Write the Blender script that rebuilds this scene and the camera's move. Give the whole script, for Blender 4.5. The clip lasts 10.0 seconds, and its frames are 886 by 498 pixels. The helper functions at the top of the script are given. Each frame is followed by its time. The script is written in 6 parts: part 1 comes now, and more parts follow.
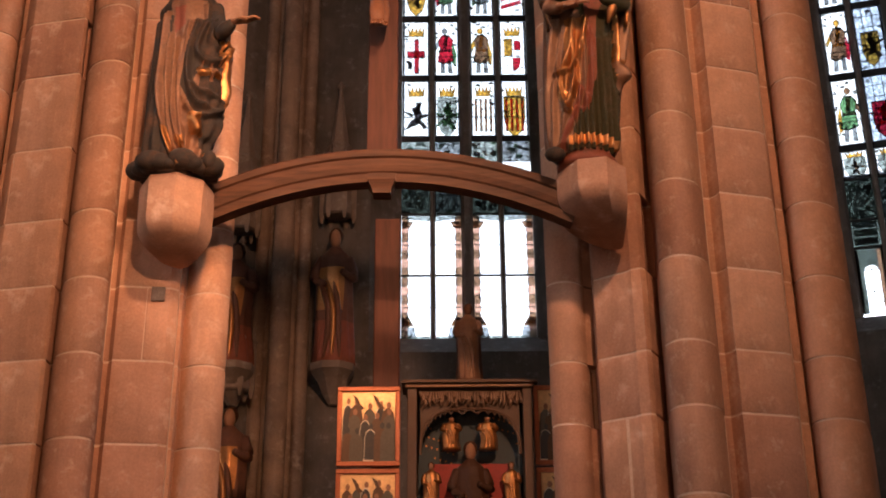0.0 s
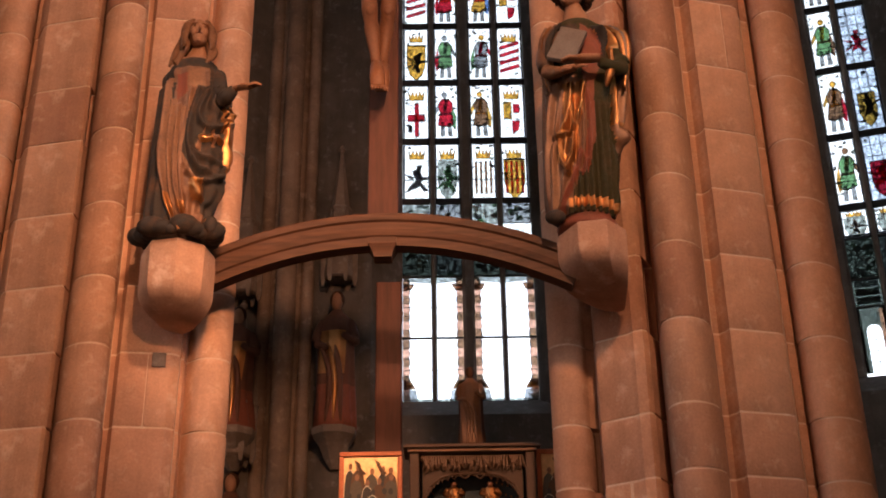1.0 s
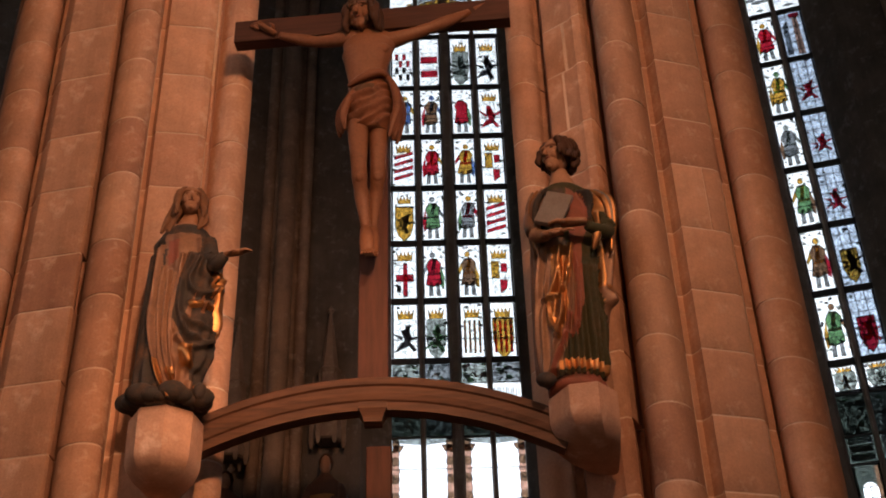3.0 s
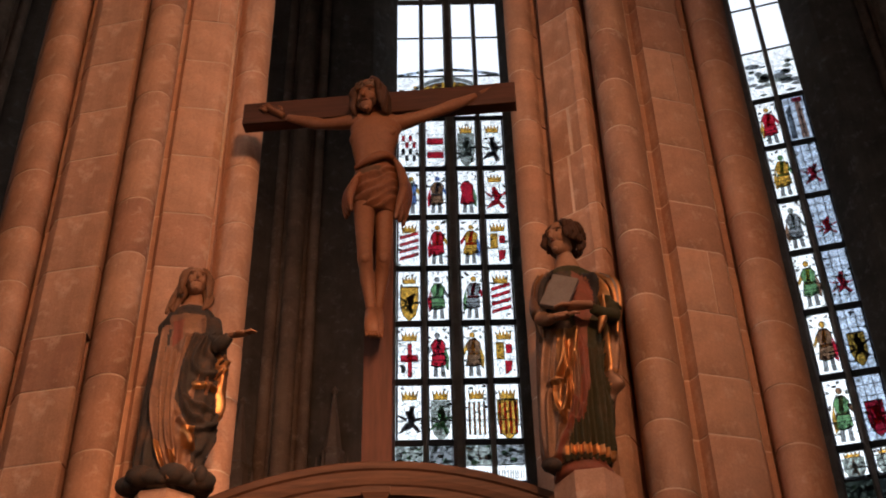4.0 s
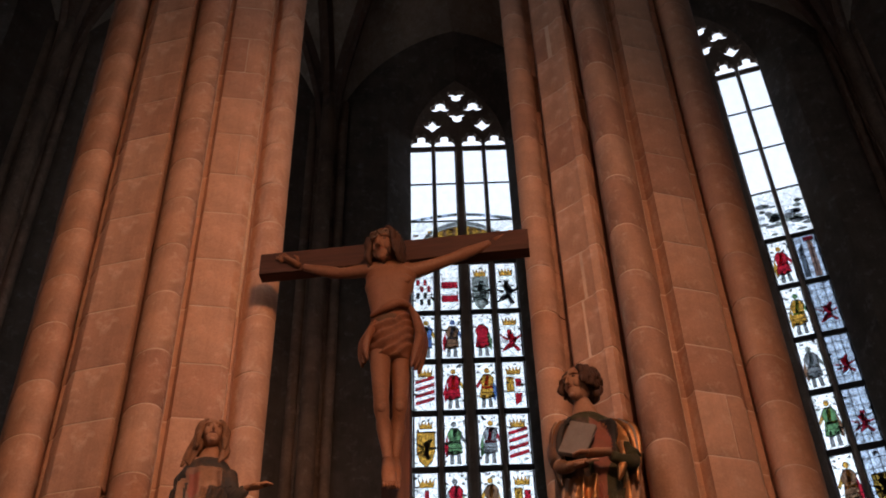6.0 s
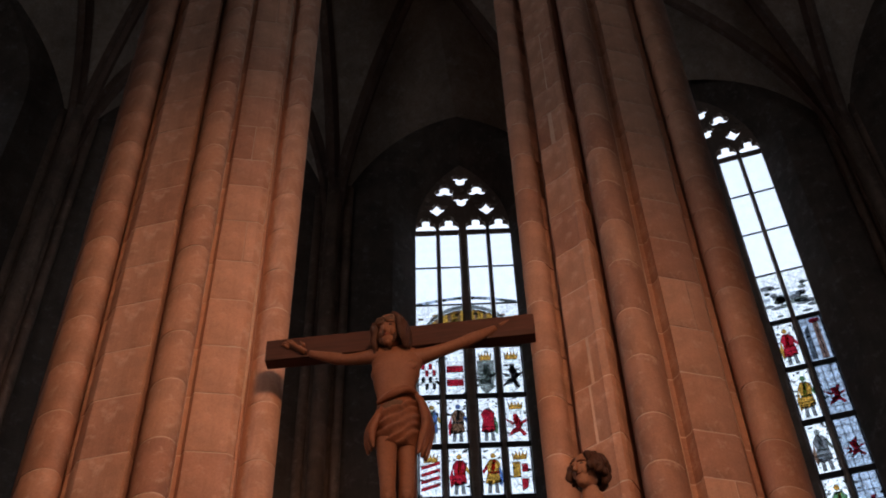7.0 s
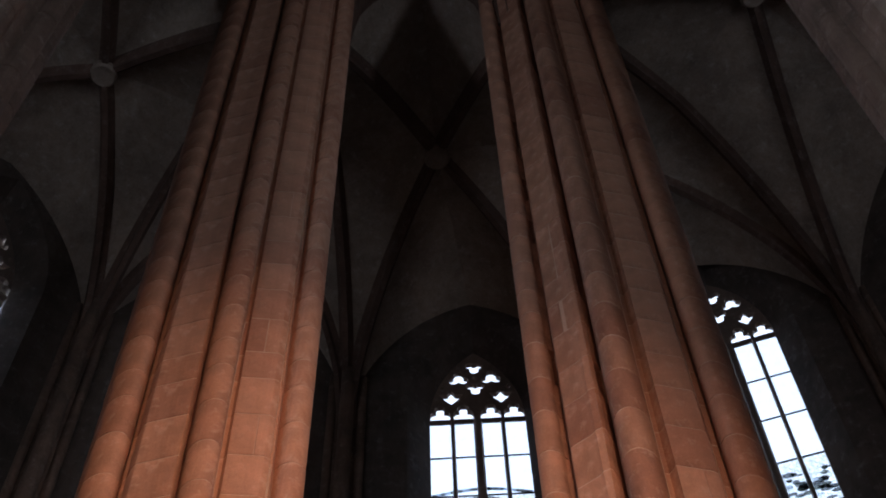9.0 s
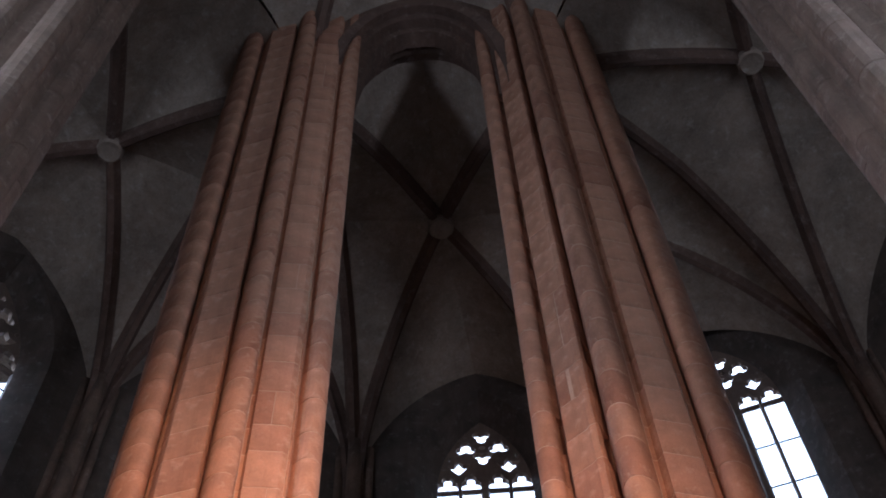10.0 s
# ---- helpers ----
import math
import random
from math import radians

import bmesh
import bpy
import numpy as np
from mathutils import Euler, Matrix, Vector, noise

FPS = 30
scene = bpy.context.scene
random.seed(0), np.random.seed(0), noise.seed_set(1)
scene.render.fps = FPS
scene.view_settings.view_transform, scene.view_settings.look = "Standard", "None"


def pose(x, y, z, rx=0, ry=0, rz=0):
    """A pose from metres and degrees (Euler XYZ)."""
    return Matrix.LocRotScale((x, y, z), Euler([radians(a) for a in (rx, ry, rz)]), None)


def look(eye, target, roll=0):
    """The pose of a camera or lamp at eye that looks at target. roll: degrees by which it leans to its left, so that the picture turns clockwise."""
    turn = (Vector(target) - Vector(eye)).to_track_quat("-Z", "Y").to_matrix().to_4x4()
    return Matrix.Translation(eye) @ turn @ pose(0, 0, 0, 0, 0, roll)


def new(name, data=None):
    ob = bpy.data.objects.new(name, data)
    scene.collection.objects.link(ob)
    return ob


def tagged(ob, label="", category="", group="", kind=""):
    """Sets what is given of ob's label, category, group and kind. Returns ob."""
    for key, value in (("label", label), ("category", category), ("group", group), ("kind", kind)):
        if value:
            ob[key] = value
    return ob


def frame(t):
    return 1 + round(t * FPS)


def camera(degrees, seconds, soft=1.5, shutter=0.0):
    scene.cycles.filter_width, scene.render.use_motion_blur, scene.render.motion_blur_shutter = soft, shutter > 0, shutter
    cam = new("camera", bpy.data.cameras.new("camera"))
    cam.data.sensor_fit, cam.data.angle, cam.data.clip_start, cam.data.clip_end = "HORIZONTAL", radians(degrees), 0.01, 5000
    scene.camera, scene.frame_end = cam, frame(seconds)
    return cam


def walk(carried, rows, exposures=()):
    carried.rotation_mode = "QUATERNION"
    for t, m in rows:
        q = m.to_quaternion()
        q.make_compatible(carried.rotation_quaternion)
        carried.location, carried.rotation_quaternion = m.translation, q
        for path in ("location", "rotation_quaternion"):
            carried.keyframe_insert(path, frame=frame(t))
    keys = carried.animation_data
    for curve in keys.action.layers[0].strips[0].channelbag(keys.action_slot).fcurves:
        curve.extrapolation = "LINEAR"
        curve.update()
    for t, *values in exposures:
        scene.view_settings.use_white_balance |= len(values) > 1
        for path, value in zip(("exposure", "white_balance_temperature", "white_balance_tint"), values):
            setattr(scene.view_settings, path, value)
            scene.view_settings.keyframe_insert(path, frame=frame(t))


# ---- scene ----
cam = camera(41.566, 10.0, soft=1.9)
walk(cam, [
    (0.0, pose(0.000, 0.000, 1.600, 111.744, 0.432, 0.172)),
    (0.5, pose(0.002, 0.003, 1.603, 113.259, 0.415, 0.180)),
    (1.0, pose(0.001, -0.006, 1.613, 114.753, 0.799, 0.395)),
    (1.5, pose(-0.010, -0.016, 1.623, 116.488, 1.236, 0.627)),
    (2.0, pose(-0.006, -0.028, 1.623, 118.259, 1.929, 0.598)),
    (2.5, pose(-0.008, -0.036, 1.631, 120.276, 1.811, 0.370)),
    (4.0, pose(-0.014, -0.042, 1.676, 126.287, 1.107, 0.121)),
    (4.5, pose(-0.009, -0.065, 1.678, 127.873, 1.091, 0.350)),
    (5.0, pose(-0.010, -0.071, 1.678, 129.810, 1.168, 0.478)),
    (5.5, pose(-0.014, -0.082, 1.685, 131.312, 1.198, 0.882)),
    (7.0, pose(-0.029, -0.135, 1.695, 137.269, 1.387, 1.603)),
    (7.5, pose(-0.037, -0.146, 1.713, 138.810, 1.218, 1.691)),
    (8.0, pose(-0.039, -0.152, 1.696, 141.333, 1.329, 2.172)),
    (8.5, pose(-0.036, -0.148, 1.701, 143.703, 1.012, 2.072)),
    (9.0, pose(-0.001, -0.164, 1.696, 146.464, 1.340, 2.711)),
    (9.5, pose(-0.016, -0.185, 1.652, 148.346, 1.231, 3.020)),
    (10.0, pose(-0.011, -0.205, 1.658, 149.847, 1.586, 3.507)),
], exposures=((0, 3.5, 6600, 10), (2.5, 3.0, 6950, 10), (4.5, 2.8, 6700, 10), (5.5, 2.8, 6500, 10), (7.5, 2.65, 6050, 10), (8.5, 2.7, 5800, 10), (9.0, 2.95, 5700, 10), (9.5, 3.25, 5700, 10), (10.0, 4.05, 5350, 10)))

# ---- world, sun and large lights ----
world = bpy.data.worlds.new("sky")
scene.world = world
world.use_nodes = True
wn = world.node_tree.nodes
sky = wn.new("ShaderNodeTexSky")
sky.sky_type, sky.sun_disc = "NISHITA", False
sky.sun_elevation, sky.sun_rotation = radians(50), radians(200)
sky.air_density, sky.dust_density = 1.0, 2.5
wn["Background"].inputs["Strength"].default_value = 0.15
# a hazy, milky sky: its colour drawn towards its own grey
grey = wn.new("ShaderNodeRGBToBW")
haze = wn.new("ShaderNodeMixRGB")
haze.inputs[0].default_value = 0.75
world.node_tree.links.new(sky.outputs[0], grey.inputs[0])
world.node_tree.links.new(sky.outputs[0], haze.inputs[1])
world.node_tree.links.new(grey.outputs[0], haze.inputs[2])
world.node_tree.links.new(haze.outputs[0], wn["Background"].inputs["Color"])


def lamp(name, kind, place, target, energy, colour, **kw):
    data = bpy.data.lights.new(name, kind)
    data.energy, data.color = energy, colour
    ob = new(name, data)
    ob.matrix_world = look(place, target)
    for key, value in kw.items():
        if key == "size":
            data.size = value
        if key == "size_y":
            data.shape, data.size_y = "RECTANGLE", value
        if key == "spot":
            data.spot_size = radians(value)
        if key == "blend":
            data.spot_blend = value
        if key == "soft":
            data.shadow_soft_size = value
        if key == "angle":
            data.angle = radians(value)
    return ob


sun = lamp("sun", "SUN", (8, -20, 40), (0, 0, 0), 2.5, (1.0, 0.95, 0.88), angle=0.5)
# unseen warm spots added: a high choir key set by cast shadows, two fills
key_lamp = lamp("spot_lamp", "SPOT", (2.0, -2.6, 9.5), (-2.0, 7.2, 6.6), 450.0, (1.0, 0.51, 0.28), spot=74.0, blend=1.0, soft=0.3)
# low fill, added to lift the piers from below
low_fill = lamp("spot_lamp", "SPOT", (-2.2, -2.5, 3.2), (-1.2, 7.5, 7.2), 40.0, (1.0, 0.51, 0.28), spot=78.0, blend=1.0, soft=0.15)
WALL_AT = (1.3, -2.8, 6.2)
# narrow fill, added to brighten the far wall on the left
wall_fill = lamp("spot_lamp", "SPOT", WALL_AT, (-2.3, 13.2, 4.55), 480, (1.0, 0.51, 0.28), spot=19, blend=1.0, soft=0.15)
# area lamps stand in for daylight from unseen tall windows behind the camera
for side in (-1, 1):
    for y in (-4.5, -11.0):
        lamp("window_light", "AREA", (0.2 + side * 12.35, y, 12.0), (0.2, y, 12.0), 42.0, (0.98, 0.98, 1.0), size=2.2, size_y=11.0)


# ---- materials ----
def material(name):
    m = bpy.data.materials.new(name)
    m.use_nodes = True
    nt = m.node_tree
    return m, nt, nt.nodes["Principled BSDF"]


def node(nt, kind, **values):
    n = nt.nodes.new(kind)
    for key, value in values.items():
        n.inputs[key].default_value = value
    return n


def noise_tex(nt, scale, detail=4.0, rough=0.6, stretch=None):
    tc = nt.nodes.new("ShaderNodeTexCoord")
    src = tc.outputs["Object"]
    if stretch:
        mp = nt.nodes.new("ShaderNodeMapping")
        mp.inputs["Scale"].default_value = stretch
        nt.links.new(src, mp.inputs[0])
        src = mp.outputs[0]
    n = node(nt, "ShaderNodeTexNoise", Scale=scale, Detail=detail, Roughness=rough)
    nt.links.new(src, n.inputs["Vector"])
    return n


def ramp(nt, src, stops):
    r = nt.nodes.new("ShaderNodeValToRGB")
    els = r.color_ramp.elements
    while len(els) < len(stops):
        els.new(0.5)
    for e, (p, c) in zip(els, stops):
        e.position, e.color = p, (*c, 1)
    nt.links.new(src, r.inputs[0])
    return r


def mix(nt, kind, fac, a, b):
    m = nt.nodes.new("ShaderNodeMixRGB")
    m.blend_type = kind
    for sock, v in ((m.inputs[0], fac), (m.inputs[1], a), (m.inputs[2], b)):
        if hasattr(v, "is_linked"):
            nt.links.new(v, sock)
        else:
            sock.default_value = v if isinstance(v, float) else (*v, 1)
    return m.outputs[0]


def bump(nt, bsdf, src, strength, distance):
    b = node(nt, "ShaderNodeBump", Strength=strength, Distance=distance)
    nt.links.new(src, b.inputs["Height"])
    nt.links.new(b.outputs[0], bsdf.inputs["Normal"])


def stone(name, c1, c2, c3, rough=0.9, spread=0.5, stain=0.35, grain=60.0):
    """Sandstone: blocks differ by Object Info's Random, with blotches, streaks and grain."""
    m, nt, b = material(name)
    info = nt.nodes.new("ShaderNodeObjectInfo")
    mid = tuple((p + q) / 2 for p, q in zip(c1, c3))
    tone = ramp(nt, info.outputs["Random"], [(0.0, c1), (0.3, c2), (0.55, c1), (0.75, mid), (0.9, c3), (1.0, c2)])
    blotch = noise_tex(nt, 1.7, 6.0, 0.65)
    dark = ramp(nt, blotch.outputs[0], [(0.3, (1 - stain,) * 3), (0.62, (1.08, 1.05, 1.02))])
    streak = noise_tex(nt, 2.4, 5.0, 0.7, (3.0, 3.0, 0.35))
    st = ramp(nt, streak.outputs[0], [(0.34, (0.72, 0.66, 0.62)), (0.6, (1.0, 1.0, 1.0))])
    fine = noise_tex(nt, grain, 3.0, 0.7)
    gr = ramp(nt, fine.outputs[0], [(0.3, (0.82, 0.8, 0.78)), (0.7, (1.12, 1.1, 1.08))])
    c = mix(nt, "MULTIPLY", 1.0, tone.outputs[0], dark.outputs[0])
    c = mix(nt, "MULTIPLY", spread, c, st.outputs[0])
    c = mix(nt, "MULTIPLY", 0.8, c, gr.outputs[0])
    scuff = noise_tex(nt, 5.5, 7.0, 0.75)
    pale = ramp(nt, scuff.outputs[0], [(0.54, (0.0,) * 3), (0.70, (0.6,) * 3)])
    c = mix(nt, "MIX", pale.outputs[0], c, tuple(min(0.62, 0.12 + 1.15 * v) for v in c1))
    nt.links.new(c, b.inputs["Base Color"])
    b.inputs["Roughness"].default_value = rough
    h = mix(nt, "MIX", 0.35, blotch.outputs[0], fine.outputs[0])
    bump(nt, b, h, 0.45, 0.018)
    return m


def painted(name, colour, rough=0.5, metal=0.0, wear=0.3, worn=(0.10, 0.06, 0.04), scale=9.0, bump_by=0.15):
    """Old paint, wood or gilding with wear and darkened hollows of noise."""
    m, nt, b = material(name)
    big = noise_tex(nt, scale, 6.0, 0.7)
    fine = noise_tex(nt, scale * 9, 3.0, 0.6)
    k = ramp(nt, big.outputs[0], [(0.30, (wear,) * 3), (0.52, (0.0,) * 3)])
    c = mix(nt, "MIX", k.outputs[0], colour, worn)
    v = ramp(nt, fine.outputs[0], [(0.3, (0.8,) * 3), (0.7, (1.15,) * 3)])
    c = mix(nt, "MULTIPLY", 0.8, c, v.outputs[0])
    nt.links.new(c, b.inputs["Base Color"])
    r = ramp(nt, big.outputs[0], [(0.3, (min(1, rough + 0.25),) * 3), (0.6, (rough,) * 3)])
    nt.links.new(r.outputs[0], b.inputs["Roughness"])
    b.inputs["Metallic"].default_value = metal
    b.inputs["Specular IOR Level"].default_value = 0.5 if metal else 0.22
    bump(nt, b, fine.outputs[0], bump_by, 0.004)
    return m


def wood(name, colour, dark, rough=0.55, along=(1.0, 14.0, 14.0)):
    m, nt, b = material(name)
    g = noise_tex(nt, 2.2, 7.0, 0.65, along)
    big = noise_tex(nt, 1.3, 3.0, 0.5)
    c = ramp(nt, g.outputs[0], [(0.32, dark), (0.62, colour)])
    v = ramp(nt, big.outputs[0], [(0.3, (0.7,) * 3), (0.7, (1.15,) * 3)])
    nt.links.new(mix(nt, "MULTIPLY", 0.8, c.outputs[0], v.outputs[0]), b.inputs["Base Color"])
    b.inputs["Roughness"].default_value = rough
    b.inputs["Specular IOR Level"].default_value = 0.25
    bump(nt, b, g.outputs[0], 0.25, 0.004)
    return m


def glass(name, colour, dirt=0.3, scale=7.0, lines=0.0):
    """Old window glass: a tinted, uneven see-through sheet with a faint gloss."""
    m, nt, b = material(name)
    nt.nodes.remove(b)
    out = nt.nodes["Material Output"]
    n = noise_tex(nt, scale, 5.0, 0.7)
    lo = tuple(c * (1 - dirt) for c in colour)
    r = ramp(nt, n.outputs[0], [(0.35, lo), (0.6, colour)])
    col = r.outputs[0]
    if lines:
        # drawing in dark enamel: thin winding strokes and a thin wash
        w = noise_tex(nt, 13.0, 2.0, 0.5)
        st = ramp(nt, w.outputs[0], [(0.0, (1.0,) * 3), (0.455, (1.0,) * 3), (0.485, (1 - lines,) * 3), (0.515, (1 - lines,) * 3), (0.545, (1.0,) * 3), (1.0, (1.0,) * 3)])
        col = mix(nt, "MULTIPLY", 1.0, col, st.outputs[0])
        w = noise_tex(nt, 34.0, 3.0, 0.6)
        st = ramp(nt, w.outputs[0], [(0.36, (1 - lines * 0.9,) * 3), (0.5, (1.0,) * 3)])
        col = mix(nt, "MULTIPLY", 1.0, col, st.outputs[0])
    tr = nt.nodes.new("ShaderNodeBsdfTransparent")
    gl = node(nt, "ShaderNodeBsdfGlossy", Roughness=0.15)
    mx = node(nt, "ShaderNodeMixShader", Fac=0.04)
    nt.links.new(col, tr.inputs[0])
    nt.links.new(tr.outputs[0], mx.inputs[1])
    nt.links.new(gl.outputs[0], mx.inputs[2])
    nt.links.new(mx.outputs[0], out.inputs[0])
    return m


SAND = stone("pink_sandstone", (0.49, 0.285, 0.20), (0.455, 0.255, 0.175), (0.375, 0.195, 0.135), stain=0.38)
MORTAR = stone("mortar", (0.58, 0.42, 0.33), (0.60, 0.44, 0.35), (0.54, 0.39, 0.30), spread=0.3, stain=0.2)
# near-black base: the unlit look of the choir walls is put into the colour
WALL = stone("shaded_wall_stone", (0.105, 0.088, 0.078), (0.125, 0.102, 0.088), (0.09, 0.076, 0.068), spread=0.7, stain=0.5)
VAULT = stone("vault_plaster", (0.36, 0.31, 0.27), (0.36, 0.31, 0.27), (0.36, 0.31, 0.27), spread=0.6, stain=0.3, grain=25.0)
# raised above the wall stone to paint in the light on the shafts
SHAFT = stone("shaft_stone", (0.30, 0.215, 0.17), (0.28, 0.20, 0.16), (0.22, 0.16, 0.125), spread=0.7, stain=0.5)
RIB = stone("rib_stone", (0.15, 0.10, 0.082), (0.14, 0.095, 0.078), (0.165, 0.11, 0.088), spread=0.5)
# shaded copy of the pier sandstone: dim grey daylight painted into its colour
SHADE_SAND = stone("shaded_sandstone", (0.33, 0.26, 0.22), (0.30, 0.235, 0.20), (0.26, 0.20, 0.17), spread=0.6)
TRACERY = stone("tracery_stone", (0.20, 0.155, 0.13), (0.21, 0.16, 0.135), (0.19, 0.15, 0.13), spread=0.5)
IRON = painted("iron_bars", (0.03, 0.03, 0.032), 0.7, 0.3)
BEAM = wood("red_brown_wood", (0.095, 0.040, 0.021), (0.048, 0.020, 0.011), 0.65)
BARWOOD = wood("crossbar_wood", (0.066, 0.024, 0.014), (0.036, 0.013, 0.008), 0.65)
CROSSWOOD = wood("cross_wood", (0.085, 0.027, 0.016), (0.05, 0.016, 0.010), 0.65, along=(10.0, 10.0, 1.0))
LIME = painted("limewood_body", (0.17, 0.070, 0.036), 0.5, wear=0.45, worn=(0.12, 0.05, 0.026), scale=5.0)
# dark blotches and a low base paint in the cloth's deep shading
LOIN = painted("limewood_cloth", (0.15, 0.055, 0.026), 0.5, wear=0.8, worn=(0.06, 0.024, 0.012), scale=7.0)
HAIR = painted("brown_hair", (0.050, 0.020, 0.010), 0.6, worn=(0.03, 0.012, 0.006))
BROWN_HAIR = painted("light_brown_hair", (0.15, 0.068, 0.034), 0.55, worn=(0.08, 0.035, 0.018))
# dull brown gilding; also paints gold that lies in shade and in grooves
DULL = painted("dull_shaded_gilding", (0.17, 0.080, 0.042), 0.45, 0.35, wear=0.6, worn=(0.09, 0.048, 0.034), scale=7.0)
SKIN = painted("painted_skin", (0.27, 0.13, 0.075), 0.5, wear=0.5, worn=(0.25, 0.12, 0.07))
GOLD = painted("old_gilding", (0.36, 0.155, 0.055), 0.33, 0.85, wear=0.35, worn=(0.16, 0.07, 0.035), scale=7.0, bump_by=0.08)
GREEN = painted("dark_green_robe", (0.032, 0.028, 0.011), 0.68, wear=0.5)
BLUE = painted("dark_blue_grey_robe", (0.030, 0.024, 0.021), 0.72, wear=0.6, worn=(0.12, 0.06, 0.035))
RED = painted("worn_red_lining", (0.19, 0.055, 0.033), 0.5, wear=0.5)
BOOK = painted("grey_book_cover", (0.15, 0.12, 0.105), 0.55)
DARKWOOD = painted("dark_carved_wood", (0.10, 0.055, 0.035), 0.5, wear=0.4)
G_CLEAR = glass("clear_glass", (0.96, 0.98, 1.0), 0.05)
G_WHITE = glass("white_glass", (0.98, 1.0, 0.99), 0.15, 9.0, lines=0.16)
G_GREY = glass("grisaille_glass", (0.34, 0.38, 0.36), 0.6, 18.0, lines=0.8)
G_BLUEW = glass("pale_blue_glass", (0.70, 0.77, 0.84), 0.35, 10.0, lines=0.3)
G_PINK = glass("flesh_pink_glass", (0.50, 0.27, 0.19), 0.5, 16.0, lines=0.4)
G_RED = glass("ruby_glass", (0.50, 0.018, 0.04), 0.4, lines=0.6)
G_GOLD = glass("silver_stain_glass", (0.66, 0.36, 0.06), 0.6, 16.0, lines=0.65)
G_GREEN = glass("green_glass", (0.14, 0.30, 0.14), 0.5, lines=0.6)
G_BROWN = glass("brown_glass", (0.22, 0.12, 0.07), 0.5, 16.0, lines=0.7)
G_BLACK = glass("black_painted_glass", (0.02, 0.02, 0.025), 0.3)
G_BLUE = glass("blue_glass", (0.12, 0.22, 0.50), 0.4, lines=0.5)
G_DIM = glass("dim_green_grey_glass", (0.055, 0.068, 0.058), 0.5, 14.0, lines=0.6)
G_SILVER = glass("grey_painted_glass", (0.26, 0.28, 0.30), 0.5, 18.0, lines=0.8)


# ---- building helpers ----
def mesh_of(bm, name, mats, smooth=False):
    me = bpy.data.meshes.new(name)
    bmesh.ops.recalc_face_normals(bm, faces=bm.faces[:])
    bm.to_mesh(me)
    bm.free()
    for m in mats if isinstance(mats, (list, tuple)) else [mats]:
        me.materials.append(m)
    if smooth:
        for p in me.polygons:
            p.use_smooth = True
        if smooth != True:
            me.set_sharp_from_angle(angle=radians(smooth))
    return me


def part(name, bm, mats, parent=None, label="", smooth=False):
    ob = new(name, mesh_of(bm, name, mats, smooth))
    if parent:
        ob.parent = parent
    if label:
        ob["label"] = label
    return ob


def box(bm, x0, x1, y0, y1, z0, z1, bevel=0.0, mat=0):
    vs = [bm.verts.new((x, y, z)) for z in (z0, z1) for y in (y0, y1) for x in (x0, x1)]
    fs = [bm.faces.new([vs[i] for i in q]) for q in ((0, 2, 3, 1), (4, 5, 7, 6), (0, 1, 5, 4), (2, 6, 7, 3), (0, 4, 6, 2), (1, 3, 7, 5))]
    for f in fs:
        f.material_index = mat
    if bevel:
        es = list({e for f in fs for e in f.edges})
        r = bmesh.ops.bevel(bm, geom=es, offset=bevel, segments=2, affect="EDGES", profile=0.5)
        for f in r["faces"]:
            f.material_index = mat
    return fs


def loft(bm, rings, mat=0, caps=True, closed=True):
    """Skin a list of rings (lists of points, all of one length)."""
    rows = [[bm.verts.new(p) for p in ring] for ring in rings]
    n = len(rows[0])
    out = []
    for a, b in zip(rows[:-1], rows[1:]):
        for i in range(n if closed else n - 1):
            j = (i + 1) % n
            out.append(bm.faces.new((a[i], a[j], b[j], b[i])))
    if caps and closed:
        out.append(bm.faces.new(rows[0][::-1]))
        out.append(bm.faces.new(rows[-1]))
    for f in out:
        f.material_index = mat
    return out


def prism(bm, poly, y0, y1, mat=0):
    """A polygon in x, z, pushed from y0 to y1."""
    return loft(bm, [[(x, y0, z) for x, z in poly], [(x, y1, z) for x, z in poly]], mat)


def tube(bm, pts, radii, n=10, mat=0):
    """A round limb through the points, with a radius (or rx, ry) at each."""
    rings, up = [], Vector((0, 0, 1))
    for i, p in enumerate(pts):
        a, b = Vector(pts[max(i - 1, 0)]), Vector(pts[min(i + 1, len(pts) - 1)])
        d = (b - a).normalized()
        s = d.cross(Vector((0, 1, 0)) if abs(d.z) > 0.8 else up).normalized()
        q = s.cross(d)
        rx, ry = radii[i] if isinstance(radii[i], tuple) else (radii[i], radii[i])
        rings.append([Vector(p) + s * rx * math.cos(k * 2 * math.pi / n) + q * ry * math.sin(k * 2 * math.pi / n) for k in range(n)])
    return loft(bm, rings, mat)


def ball(bm, c, r, mat=0, n=12, m=8):
    rx, ry, rz = r if isinstance(r, tuple) else (r, r, r)
    rings = []
    for j in range(m + 1):
        a = -math.pi / 2 + math.pi * (j + 0.02) / (m + 0.04)
        rings.append([(c[0] + rx * math.cos(a) * math.cos(2 * math.pi * i / n), c[1] + ry * math.cos(a) * math.sin(2 * math.pi * i / n), c[2] + rz * math.sin(a)) for i in range(n)])
    return loft(bm, rings, mat)


def sweep(bm, path, profile, mat=0, side=None):
    """Carry a profile (s across, h upwards) along a path in a vertical plane."""
    rings = []
    for i, p in enumerate(path):
        a, b = Vector(path[max(i - 1, 0)]), Vector(path[min(i + 1, len(path) - 1)])
        d = (b - a).normalized()
        s = Vector(side).normalized() if side else d.cross(Vector((0, 0, 1))).normalized()
        u = s.cross(d)
        rings.append([Vector(p) + s * x + u * h for x, h in profile])
    return loft(bm, rings, mat)


